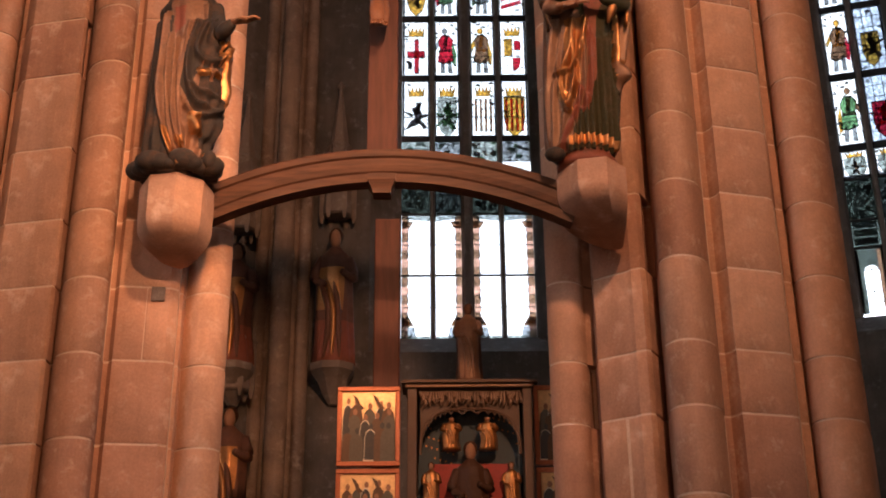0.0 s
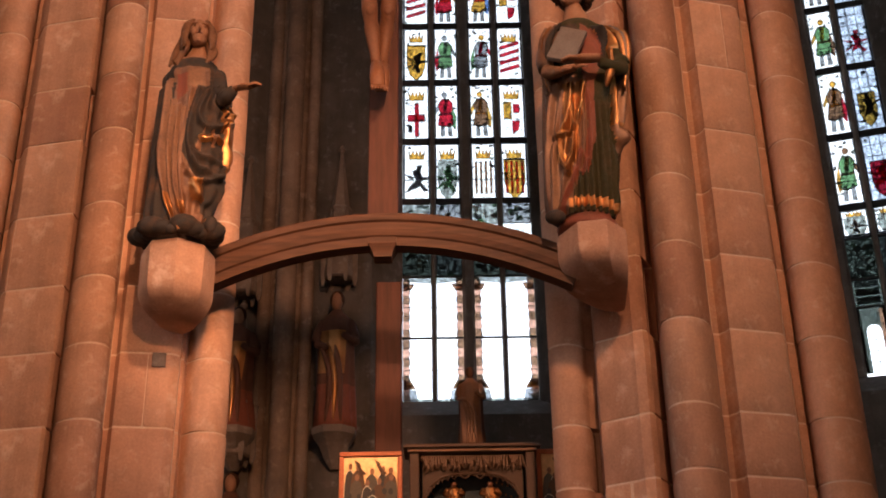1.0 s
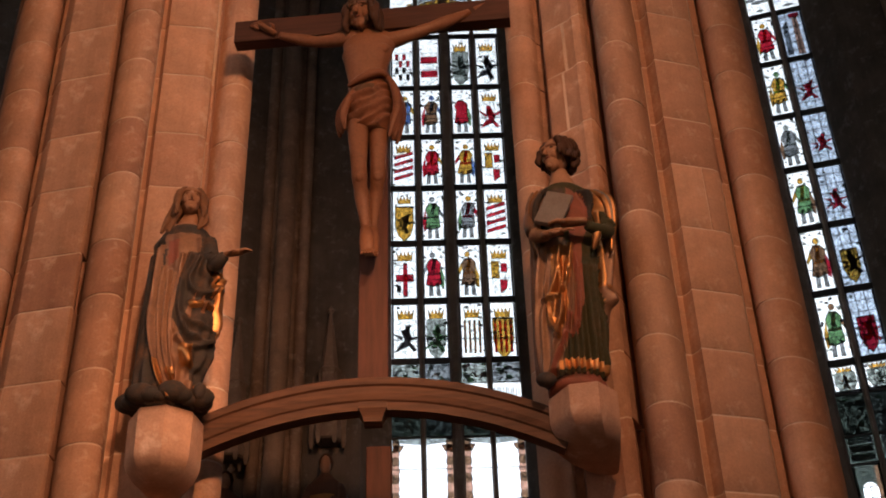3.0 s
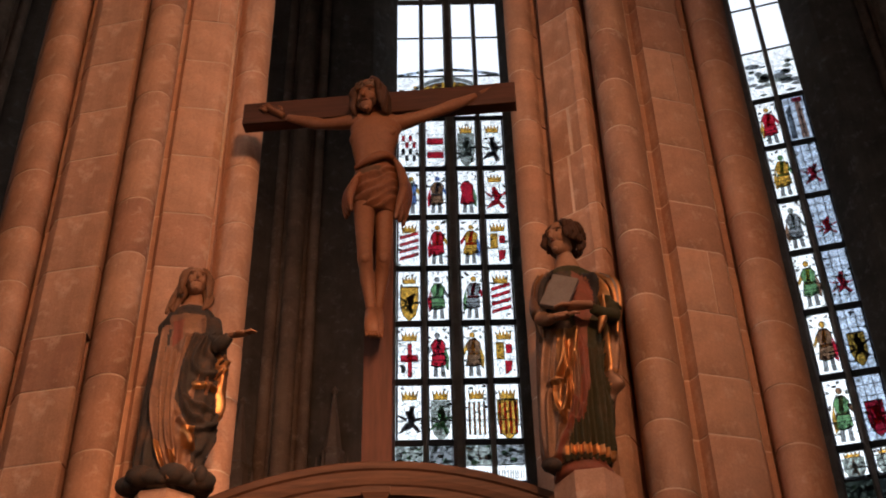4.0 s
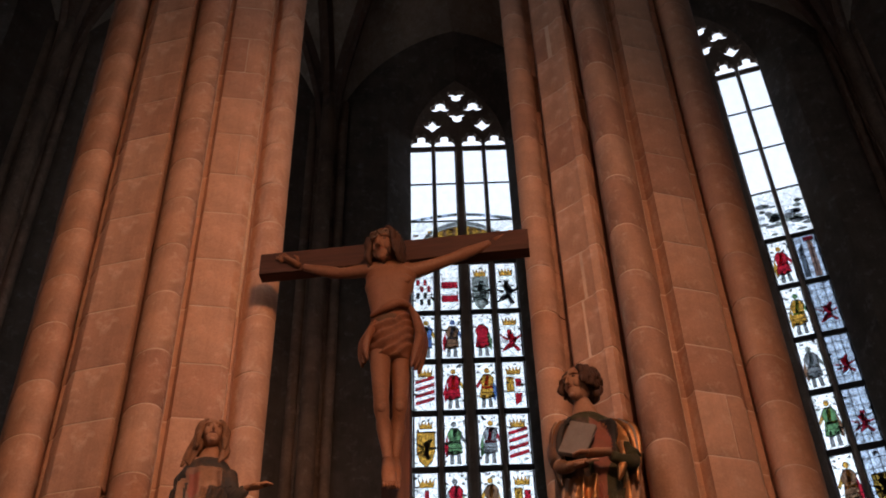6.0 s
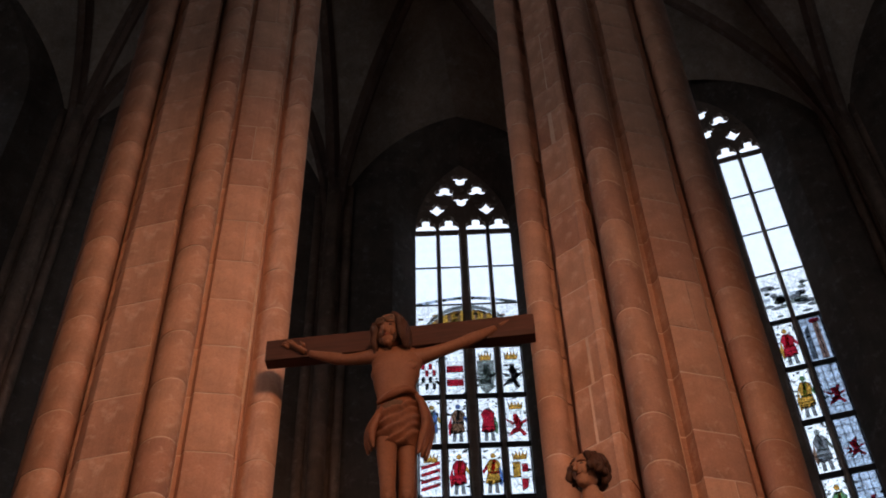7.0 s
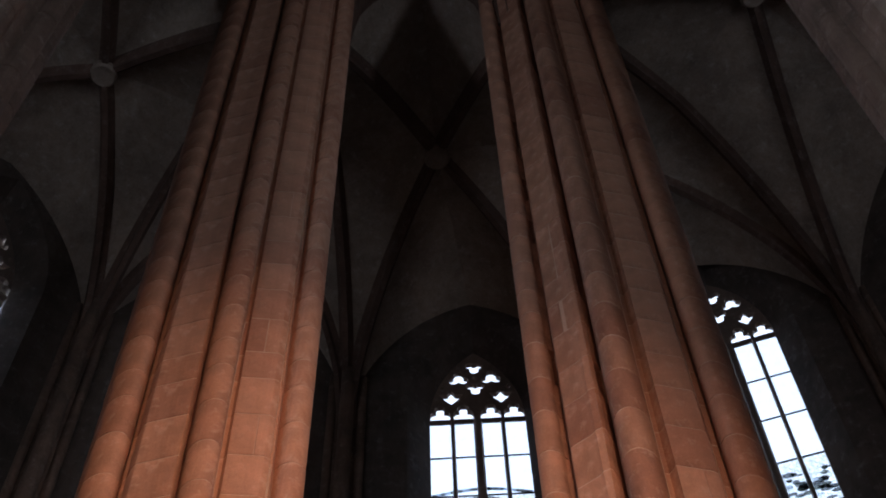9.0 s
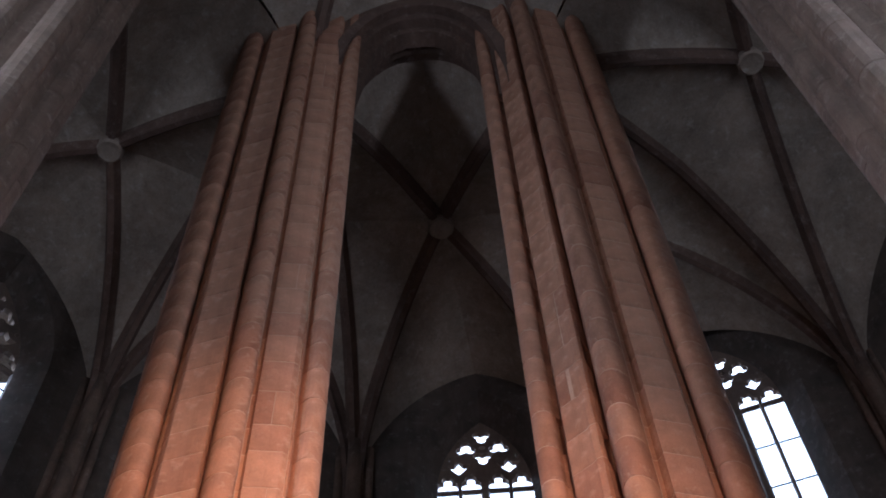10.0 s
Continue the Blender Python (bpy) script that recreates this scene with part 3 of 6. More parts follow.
def window(number, m, at, seed, charges, ground, rows, lift=0.0, wide=1.0):
    """A four-light window: tracery, mullions, iron bars and every pane."""
    rng = random.Random(seed)
    root = new("window_%d" % number)
    root.matrix_world = m @ Matrix.Translation((at, 0, 0)) @ Matrix.Diagonal((wide, 1, 1, 1))
    tagged(root, "tall pointed church window with heraldic stained glass and stone tracery", "window", kind="structure")
    t = new("tracery", TRACERY_ME)
    t.parent = root
    t.location.z = lift
    for x, w in ((-0.453, 0.038), (0.0, 0.078), (0.453, 0.038)):
        bm = bmesh.new()
        loft(bm, [[(x + s * w, y, z) for s, y in ((-1, 0.47), (-0.5, 0.40), (0.5, 0.40), (1, 0.47), (1, 0.50), (0.5, 0.56), (-0.5, 0.56), (-1, 0.50))] for z in (SILL, SPRING + lift + 0.05)])
        part("mullion", bm, TRACERY, root)
    for z in rows[1:-1]:
        bm = bmesh.new()
        thick = 0.085 if 8.2 < z < 14.8 else 0.03
        box(bm, -0.89, 0.89, 0.462, 0.482, z - thick / 2, z + thick / 2, 0.004)
        part("saddle_bar", bm, IRON, root)
    for i, (x0, x1) in enumerate(LIGHTS):
        w, cx = (x1 - x0) / 2, (x0 + x1) / 2
        for r, (z0, z1) in enumerate(zip(rows[:-1], rows[1:])):
            bm = bmesh.new()
            box(bm, -w - 0.012, w + 0.012, -0.002, 0.002, z0, z1)
            base = G_CLEAR if r in (0, 1, 11, 12, 13) else G_GREY if r == 2 else G_WHITE
            if ground and 4 <= r <= 9 and i % 2:
                base = G_BLUEW
            pane = part("pane", bm, base, root)
            pane.location = (cx, 0.49, 0)
            bm = bmesh.new()
            if r in charges:
                ch = charges[r][i] if isinstance(charges[r], list) else charges[r]
                if ground and i % 2:
                    ch = {4: ("plain", RED_), 5: ("plain", GOLD_), 6: ("small", RED_), 7: ("small", RED_), 8: ("small", RED_), 9: ("column", PINK_)}.get(r, ("blot", GREY_))
                bm.free()
                bm = motif_mesh(w, z0, z1, ch, rng, ground and i % 2)
            elif r in (0, 1) and ground:
                # painted architecture round a small arched light
                if r == 1:
                    flat(bm, [(-w, z0), (w, z0), (w, z1), (-w, z1)], DIM_, -0.005)
                    for k in range(3):
                        q = z0 + (z1 - z0) * (0.12 + 0.3 * k)
                        flat(bm, [(-w * 0.8, q), (w * 0.8, q), (w * 0.8, q + 0.09), (-w * 0.8, q + 0.09)], SILVER_ if k == 2 else DIM_, -0.008)
                else:
                    a, top = w * 0.50, z1 - 0.32
                    arch = [(a * math.cos(math.pi * k / 10), top + a * math.sin(math.pi * k / 10)) for k in range(11)]
                    for (xa, za), (xb, zb) in zip(arch[:-1], arch[1:]):
                        flat(bm, [(xa, za), (xa, z1), (xb, z1), (xb, zb)], DIM_, -0.006)
                    for q in (-1, 1):
                        flat(bm, [(q * w, z0), (q * a, z0), (q * a, z1), (q * w, z1)], BROWN_ if q > 0 else DIM_, -0.007)
                        flat(bm, [(q * w, z0), (q * w * 0.75, z0), (q * w * 0.75, z1), (q * w, z1)], DIM_, -0.009)
                    lead(bm, a, z0, top + a * 0.9, [0.0], [z0 + 0.14 * k for k in range(1, 5)])
            elif r in (0, 1):
                # painted columns beside clear quarries, with gilded bases
                s = 1 if i % 2 else -1
                z = z0
                while z < z1 - 0.01:
                    flat(bm, [(s * w, z), (s * (w - 0.085), z), (s * (w - 0.085), min(z + 0.12, z1)), (s * w, min(z + 0.12, z1))], PINK_ if int((z - z0) * 8.4) % 2 else BROWN_, -0.006)
                    flat(bm, [(s * (w - 0.085), z), (s * (w - 0.095 - 0.008 * rng.random()), z + 0.03), (s * (w - 0.095), z + 0.09), (s * (w - 0.085), z + 0.12)], SILVER_, -0.007)
                    z += 0.12
                if r == 1:
                    flat(bm, [(-w, z1 - 0.10), (w, z1 - 0.06), (w, z1), (-w, z1)] if s > 0 else [(-w, z1 - 0.06), (w, z1 - 0.10), (w, z1), (-w, z1)], GREY_, -0.008)
                    flat(bm, [(s * w, z1 - 0.10), (s * (w - 0.16), z1 - 0.09), (s * (w - 0.11), z1 - 0.19), (s * w, z1 - 0.2)], BROWN_, -0.010)
                else:
                    flat(bm, [(s * w, z0 + 0.30), (s * (w - 0.10), z0 + 0.30), (s * (w - 0.17), z0 + 0.18), (s * w, z0 + 0.17)], BROWN_, -0.010)
                    flat(bm, [(s * (w - 0.02), z0 + 0.25), (s * (w - 0.11), z0 + 0.25), (s * (w - 0.14), z0 + 0.20), (s * (w - 0.02), z0 + 0.20)], GOLD_, -0.011)
                    flat(bm, [(s * w, z0 + 0.17), (s * (w - 0.17), z0 + 0.17), (s * (w - 0.20), z0), (s * w, z0)], SILVER_, -0.010)
                    flat(bm, [(-w, z0), (w, z0), (w, z0 + 0.05), (-w, z0 + 0.05)], GREY_, -0.012)
                lead(bm, w, z0, z1, [], [(z0 + z1) / 2])
            elif r in (2, 3):
                low = z0 + 0.27 if r == 3 else z0
                flat(bm, [(-w, low), (w, low), (w, z1), (-w, z1)], SILVER_ if i % 2 else GREY_, -0.005)
                for k in range(18):
                    x, z, s = rng.uniform(-0.85, 0.85) * w, rng.uniform(low + 0.03, z1 - 0.05), rng.uniform(0.015, 0.04)
                    flat(bm, oval(x, z, s * 1.3, s, 7), rng.choice([GREEN_, SILVER_, GREY_, BROWN_, WHITE_]), -0.006 - k * 0.0004)
                if r == 3:
                    # an inscription band, too small to be read: bars
                    if i < 2 and not ground:
                        flat(bm, [(-w, z0), (w, z0), (w, low), (-w, low)], GREY_, -0.014)
                    x = -0.9 * w
                    while x < 0.85 * w:
                        flat(bm, [(x, z0 + 0.07), (x + 0.014, z0 + 0.07), (x + 0.014, z0 + 0.20), (x, z0 + 0.20)], SILVER_, -0.016)
                        x += rng.choice([0.03, 0.034, 0.045])
                lead(bm, w, z0, z1, [], [low])
            elif r == 10 and not ground:
                # a golden arch spanning the lights, filled with branches of brown and gold
                for k in range(7):
                    x0p, x1p = -w + 2 * w * k / 7, -w + 2 * w * (k + 1) / 7
                    t0, t1 = (z0 + 0.95 * math.sqrt(max(0.0, 1 - ((x + cx) / 0.84) ** 2)) for x in (x0p, x1p))
                    if min(t0, t1) > z0 + 0.3:
                        cut = z1 - 0.02
                        flat(bm, [(x0p, z0 + 0.12), (x1p, z0 + 0.12), (x1p, min(t1 - 0.10, cut)), (x0p, min(t0 - 0.10, cut))], GOLD_ if (k + i) % 3 else BROWN_, -0.006)
                        if max(t0, t1) < z1:
                            flat(bm, [(x0p, t0 - 0.09), (x1p, t1 - 0.09), (x1p, t1), (x0p, t0)], SILVER_ if k % 2 else GREY_, -0.007)
                for k in range(8):
                    flat(bm, oval(rng.uniform(-0.8, 0.8) * w, z0 + rng.uniform(0.2, 0.75), 0.05, 0.03, 7), rng.choice([BROWN_, GOLD_, BLACK_, SILVER_]), -0.014 - k * 0.0004)
            elif r == 10:
                for k in range(16):
                    x, z = rng.uniform(-0.9, 0.9) * w, z0 + (z1 - z0) * rng.uniform(0.03, 0.72)
                    flat(bm, oval(x, z, rng.uniform(0.05, 0.12), rng.uniform(0.02, 0.06), 9), rng.choice([SILVER_, GREY_, SILVER_, DIM_, BLUEW_]), -0.006 - k * 0.0004)
            elif r == 11 or r == 12:
                if r == 11 and not ground:
                    for k in range(9):
                        x = -w + 2 * w * (k + 0.5) / 9
                        zz = z0 + 0.06 + 0.10 * math.cos((x + cx) * 2.2)
                        flat(bm, oval(x, zz, 0.045, 0.04, 8), rng.choice([SILVER_, GREY_, BLUEW_]), -0.006 - k * 0.0003)
            if len(bm.faces):
                me = bpy.data.meshes.new("motif")
                bm.to_mesh(me)
                bm.free()
                for g in GLASSES:
                    me.materials.append(g)
                ob = new("motif", me)
                ob.parent = pane
            else:
                bm.free()
    return root


for k in range(len(CORNERS) - 1):
    p0, p1 = CORNERS[k], CORNERS[k + 1]
    length = math.dist(p0, p1)
    at = {3: 2.32, 4: 2.358, 1: 2.76}.get(k, length / 2)
    if 1 <= k <= 5:
        lift, wide = (0.0, 1.0) if k == 3 else (0.28, 1.0) if k == 1 else (0.88, 0.98)
        _, m = wall_with_window("wall_%d" % (k + 1), p0, p1, at, lift, wide)
        window(k, m, at, 40 + k, CHARGES if k == 3 else SIDE_CHARGES, k != 3, ROWS if k == 3 else SIDE_ROWS, lift, wide)
    else:
        bm = bmesh.new()
        box(bm, 0, length, 0, THICK, -0.2, TOP)
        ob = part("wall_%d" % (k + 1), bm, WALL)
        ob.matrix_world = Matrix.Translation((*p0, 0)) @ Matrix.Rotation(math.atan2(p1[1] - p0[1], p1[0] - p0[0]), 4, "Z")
        tagged(ob, "weathered stone choir wall, darkened in colour for shade", "wall", kind="structure")
# unseen shell added to close the hall; side openings hold the area lamps
bm = bmesh.new()
box(bm, -11.3, 11.7, -25.9, -25.0, -0.2, TOP)
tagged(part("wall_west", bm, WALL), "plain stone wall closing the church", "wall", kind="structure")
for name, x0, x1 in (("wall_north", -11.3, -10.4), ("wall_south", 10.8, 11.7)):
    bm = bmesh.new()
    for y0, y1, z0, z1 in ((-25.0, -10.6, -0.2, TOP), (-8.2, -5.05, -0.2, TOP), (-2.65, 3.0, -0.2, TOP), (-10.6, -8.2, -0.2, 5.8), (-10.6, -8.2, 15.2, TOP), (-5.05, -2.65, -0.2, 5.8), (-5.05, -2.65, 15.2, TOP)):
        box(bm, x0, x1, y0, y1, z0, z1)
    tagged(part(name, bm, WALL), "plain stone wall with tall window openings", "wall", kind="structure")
bm = bmesh.new()
box(bm, -12, 12, -26, 16, TOP, TOP + 0.3)
tagged(part("roof_slab", bm, VAULT), "plain upper closing of the church above its vaults", "roof", kind="structure")

# wall shafts in the corners of the choir, each a bundle of three round rolls
for k in range(1, len(CORNERS) - 1):
    x, y = CORNERS[k]
    d = Vector((-x * 0.6, 4 - y, 0)).normalized()
    s = Vector((-d.y, d.x, 0))
    root = empty("wall_shaft", Matrix.Translation((x, y, 0)))
    tagged(root, "slender bundled stone shaft in the corner of the choir wall", "pillar", "wall shafts", "structure")
    for off, fwd, r in ((-0.26, 0.10, 0.085), (0, 0.26, 0.13), (0.26, 0.10, 0.085), (-0.13, 0.1, 0.06), (0.13, 0.1, 0.06)):
        c = s * off + d * fwd
        bm = bmesh.new()
        loft(bm, [[(c.x + r * math.cos(a * math.pi / 7), c.y + r * math.sin(a * math.pi / 7), z) for a in range(14)] for z in (0.0, 18.2)])
        part("roll", bm, SHAFT, root, smooth=True)


# ---- vaults ----
def rise(s):
    return math.sqrt(max(0.0, 1 - (1 - s) ** 2)) * 0.8 + 0.2 * s


def rib_curve(c, k, n=14):
    return [Vector((c[0] + (k[0] - c[0]) * (i / n), c[1] + (k[1] - c[1]) * (i / n), c[2] + (k[2] - c[2]) * rise(i / n))) for i in range(n + 1)]


RIB_PROFILE = [(-0.13, 0.12), (-0.13, 0.0), (-0.06, -0.09), (-0.05, -0.17), (0.05, -0.17), (0.06, -0.09), (0.13, 0.0), (0.13, 0.12)]


def rib(curve, scale=1.0):
    bm = bmesh.new()
    sweep(bm, curve, [(x * scale, h * scale) for x, h in RIB_PROFILE])
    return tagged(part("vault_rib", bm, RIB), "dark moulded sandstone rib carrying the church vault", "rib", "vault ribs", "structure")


def severy(bm, curve, edge):
    """The masonry web between a rib and the neighbouring arch."""
    rows = []
    for a, b in zip(curve, edge):
        rows.append([bm.verts.new(a.lerp(b, i / 6) + Vector((0, 0, 0.10 * math.sin(math.pi * i / 6) * min(1, (b - a).length / 2)))) for i in range(7)])
    for a, b in zip(rows[:-1], rows[1:]):
        for i in range(6):
            bm.faces.new((a[i], a[i + 1], b[i + 1], b[i]))


def bay(corners, key, apexes, web):
    """A vault bay: ribs from the corners to the key, webs between them. apexes: crown height of each side's arch."""
    n = len(corners)
    ribs = [rib_curve(c, key) for c in corners]
    for i in range(n):
        j = (i + 1) % n
        a, b = corners[i], corners[j]
        mid = ((a[0] + b[0]) / 2, (a[1] + b[1]) / 2, apexes[i])
        severy(web, ribs[i], rib_curve(a, mid))
        severy(web, ribs[j], rib_curve(b, mid))
    return ribs


def pt(p, z):
    return (p[0], p[1], z)


PL, PR, QL, QR = (-2.18, 6.93), (1.58, 6.93), (-4.7, 4.25), (4.28, 4.17)
ZP, ZW = 18.4, 16.9
A1, A2, A3, A4, A5, A6 = CORNERS[1:7]
web = bmesh.new()
CROWNS = [(-0.17, 10.5, 21.0), (-6.0, 8.45, 21.0), (5.45, 7.6, 21.0)]
RIBS = bay([pt(PL, ZP), pt(A3, ZW), pt(A4, ZW), pt(PR, ZP)], CROWNS[0], [20.9, 20.4, 20.9, 21.9], web)
RIBS += bay([pt(PL, ZP), pt(QL, ZP), pt(A1, ZW), pt(A2, ZW)], CROWNS[1], [21.6, 20.9, 20.4, 20.9], web)
RIBS += bay([pt(PR, ZP), pt(A5, ZW), pt(A6, ZW), pt(QR, ZP)], CROWNS[2], [20.9, 20.4, 20.9, 21.6], web)
for a, b, c, z in ((PL, A2, A3, 20.9), (PR, A4, A5, 20.9)):
    k = (a[0] * 0.3 + (b[0] + c[0]) * 0.35, a[1] * 0.3 + (b[1] + c[1]) * 0.35, 20.9)
    RIBS += bay([pt(a, ZP), pt(b, ZW), pt(c, ZW)], k, [20.9, 20.4, 20.9], web)
    for e in (b, c):
        mid = ((a[0] + e[0]) / 2, (a[1] + e[1]) / 2, 20.9)
        RIBS += [rib_curve(pt(a, ZP), mid), rib_curve(pt(e, ZW), mid)]
# the high vault of the choir in front
RL, RR = (-4.8, 0.0), (4.3, 0.0)
SL, SR = (-4.8, -24.0), (4.3, -24.0)
RIBS += bay([pt(RL, ZP), pt(QL, ZP), pt(PL, ZP), pt(PR, ZP), pt(QR, ZP), pt(RR, ZP)], (-0.3, 2.0, 23.9), [21.8, 21.8, 22.2, 21.8, 21.8, 23.6], web)
RIBS += bay([pt(SL, ZP), pt(RL, ZP), pt(RR, ZP), pt(SR, ZP)], (-0.3, -12, 23.6), [21.8, 23.6, 21.8, 23.6], web)
for x0, c in ((-10.4, QL), (10.8, QR)):
    s = [pt((x0, 3.0), ZW), pt(CORNERS[1] if x0 < 0 else CORNERS[6], ZW), pt(c, ZP), pt((c[0], 0.0), ZP), pt((x0, 0.0), ZW)]
    RIBS += bay(s, ((x0 + c[0]) / 2, 3.8, 21.0), [20.4, 20.9, 21.6, 20.9, 20.4], web)
    RIBS += bay([pt((x0, 0), ZW), pt((c[0], 0.0), ZP), pt((c[0], -24.0), ZP), pt((x0, -24.0), ZW)], ((x0 + c[0]) / 2, -12, 21.0), [20.9, 21.6, 20.9, 20.4], web)
tagged(part("ceiling", web, VAULT, smooth=True), "grey-brown plastered gothic rib vault in deep shade", "ceiling", kind="structure")
for c in RIBS:
    rib(c)
for x, y, z in CROWNS:
    bm = bmesh.new()
    loft(bm, [[(x + r * math.cos(a * math.pi / 12), y + r * math.sin(a * math.pi / 12), z + h) for a in range(24)] for r, h in ((0.22, 0.1), (0.24, -0.10), (0.24, -0.2), (0.2, -0.25), (0.12, -0.23))])
    tagged(part("keystone", bm, VAULT), "round carved keystone where vault ribs meet", "keystone", "keystones", "structure")


for ob in [o for o in bpy.data.objects if o not in before_ring and o.parent is None]:
    ob.matrix_world = FAR @ ob.matrix_world


# ---- the two great piers ----
def at7(pts):
    """Points given by their breadth seen on the plane y = 7.2 and their own depth."""
    return [(x * y / 7.2, y) for x, y in pts]


def roll(x0, x1, y, depth, n=9, a0=0.0, a1=180.0):
    """A round shaft between x0 and x1, bulging to the viewer."""
    cx, r = (x0 + x1) / 2, (x1 - x0) / 2
    return [(cx - r * math.cos(radians(a0 + (a1 - a0) * i / n)), y - depth * math.sin(radians(a0 + (a1 - a0) * i / n))) for i in range(n + 1)]


RIGHT_PIER = [at7(p) for p in (
    [(0.80, 8.25), (0.69, 8.0)] + roll(0.665, 0.925, 7.85, 0.17, 13, 20, 160),
    [(0.935, 7.92), (0.965, 7.92), (0.985, 7.66), (1.20, 7.50), (1.235, 7.45), (1.30, 7.42), (1.335, 7.45)],
    [(1.345, 7.66), (1.40, 7.66)] + roll(1.415, 1.755, 7.40, 0.22, 16, -5, 185),
    [(1.762, 7.52), (1.80, 7.53), (1.85, 7.47), (1.875, 7.42), (2.19, 7.52), (2.225, 7.56)],
    [(2.24, 7.72), (2.285, 7.74)] + roll(2.295, 2.665, 7.86, 0.27, 15, 0, 150) + [(2.665, 8.1), (2.57, 8.35)],
)]
LEFT_PIER = [at7(p) for p in (
    [(-3.27, 8.35), (-3.385, 8.1)] + roll(-3.39, -3.02, 7.86, 0.25, 15, 30, 180),
    [(-3.01, 7.72), (-2.985, 7.70), (-2.965, 7.56), (-2.935, 7.52), (-2.57, 7.43), (-2.545, 7.46)],
    [(-2.535, 7.57), (-2.505, 7.57)] + roll(-2.50, -2.19, 7.42, 0.17, 16, -5, 185),
    [(-2.18, 7.51), (-2.15, 7.51), (-2.125, 7.45), (-1.79, 7.50), (-1.73, 7.55)],
    [(-1.72, 7.62), (-1.70, 7.62)] + roll(-1.695, -1.385, 7.80, 0.20, 14, 25, 160) + [(-1.41, 8.0), (-1.52, 8.25)],
)]
COURSES = [0.62, 0.55, 0.58, 0.52, 0.58, 0.55, 0.43, 0.58, 0.56, 0.52, 0.49, 0.56, 0.60, 0.47, 0.62, 0.54]
PIER_TOP = 26.4


def block_mesh(line, core, h):
    """One dressed stone: its face line, its depth towards the core, with softly worn bed edges."""
    cx, cy = core
    back = [(x + (cx - x) * 0.30, y + (cy - y) * 0.30) for x, y in (line[0], line[len(line) // 2], line[-1])]

    def ring(z, pull):
        out = []
        for x, y in line:
            d = math.hypot(cx - x, cy - y)
            out.append((x + (cx - x) / d * pull, y + (cy - y) / d * pull, z))
        return out + [(x, y, z) for x, y in back[::-1]]

    bm = bmesh.new()
    loft(bm, [ring(0.008, 0.002), ring(0.013, 0.0), ring(h - 0.013, 0.0), ring(h - 0.008, 0.002)])
    return mesh_of(bm, "stone_block", SAND, 22)


def spread(z, rate):
    """The piers grow a little broader towards the vault."""
    return 1 + rate * max(0.0, z - 7.0)


def pier(label, segments, core, seed, first, pivot, rate):
    rng = random.Random(seed)
    root = empty("pier", Matrix.Translation((*core, 0)))
    tagged(root, label, "pillar", "choir piers", "structure")
    flat_line = [p for s in segments for p in s]
    inner = []
    for i, (x, y) in enumerate(flat_line):
        p, q = flat_line[max(i - 1, 0)], flat_line[min(i + 1, len(flat_line) - 1)]
        dx, dy = q[0] - p[0], q[1] - p[1]
        k = 0.0056 / max(1e-6, math.hypot(dx, dy))
        inner.append((x - dy * k - core[0], y + dx * k - core[1]))
    bm = bmesh.new()
    loft(bm, [[(pivot + (x - pivot) * spread(z, rate), y, z) for x, y in inner] for z in (0.0, 7.0, PIER_TOP)])
    part("mortar_core", bm, MORTAR, root)
    pool, z, n = {}, 0.0, first
    while z < PIER_TOP - 0.3:
        h = COURSES[n % len(COURSES)]
        n += 1
        pieces = []
        k = 0
        while k < len(segments):
            # some stones take in two mouldings, and some flats are cut in two
            if k + 1 < len(segments) and rng.random() < 0.30:
                pieces.append(((k, k + 1), segments[k] + segments[k + 1]))
                k += 2
                continue
            s = segments[k]
            if k in (1, 3) and rng.random() < 0.35:
                c = 3 if k == 1 else len(s) - 2
                a, b = s[c - 1], s[c]
                f = rng.choice([0.55, 0.7])
                m = (a[0] + (b[0] - a[0]) * f, a[1] + (b[1] - a[1]) * f)
                pieces.append(((k, "a", f), s[:c] + [m]))
                pieces.append(((k, "b", f), [(m[0] + 0.010, m[1] + 0.001)] + s[c:]))
            else:
                pieces.append(((k,), s))
            k += 1
        for key, line in pieces:
            if (key, h) not in pool:
                pool[key, h] = block_mesh([(x - core[0], y - core[1]) for x, y in line], (0, 0), h)
            ob = new("stone_block", pool[key, h])
            ob.parent = root
            k = spread(z + h / 2, rate)
            ob.scale.x = k
            ob.location = (pivot * (1 - k) + rng.uniform(-0.001, 0.001), rng.uniform(-0.002, 0.002), z)
        z += h
    return root


# ---- beam, brackets and cross ----
def W(x, z, y):
    """Breadth and height as they show on the plane y = 7.2, at another depth."""
    k = (y + 0.04) / 7.24
    return Vector((x * k, y, 1.64 + (z - 1.64) * k))


bm = bmesh.new()
path = []
for i in range(25):
    s = i / 24
    x = -1.75 + 2.60 * s
    path.append(Vector((x, 7.265 - 0.135 * s, 4.60 + 0.34 * (1 - (2 * s - 1) ** 2))))
profile = [(-0.10, 0.225), (-0.105, 0.215), (-0.10, 0.175), (-0.082, 0.165), (-0.088, 0.11), (-0.075, 0.07), (-0.06, 0.06), (-0.06, 0.0), (0.06, 0.0), (0.06, 0.06), (0.075, 0.07), (0.088, 0.11), (0.082, 0.165), (0.10, 0.175), (0.105, 0.215), (0.10, 0.225)]
sweep(bm, path, [(x, h) for x, h in profile], side=(0, -1, 0))
beam = empty("rood_beam")
tagged(beam, "arched moulded wooden beam spanning the gap between two piers", "beam")
part("arched_beam", bm, BEAM, beam)
bm = bmesh.new()
c = W(-0.41, 4.9, 7.2)
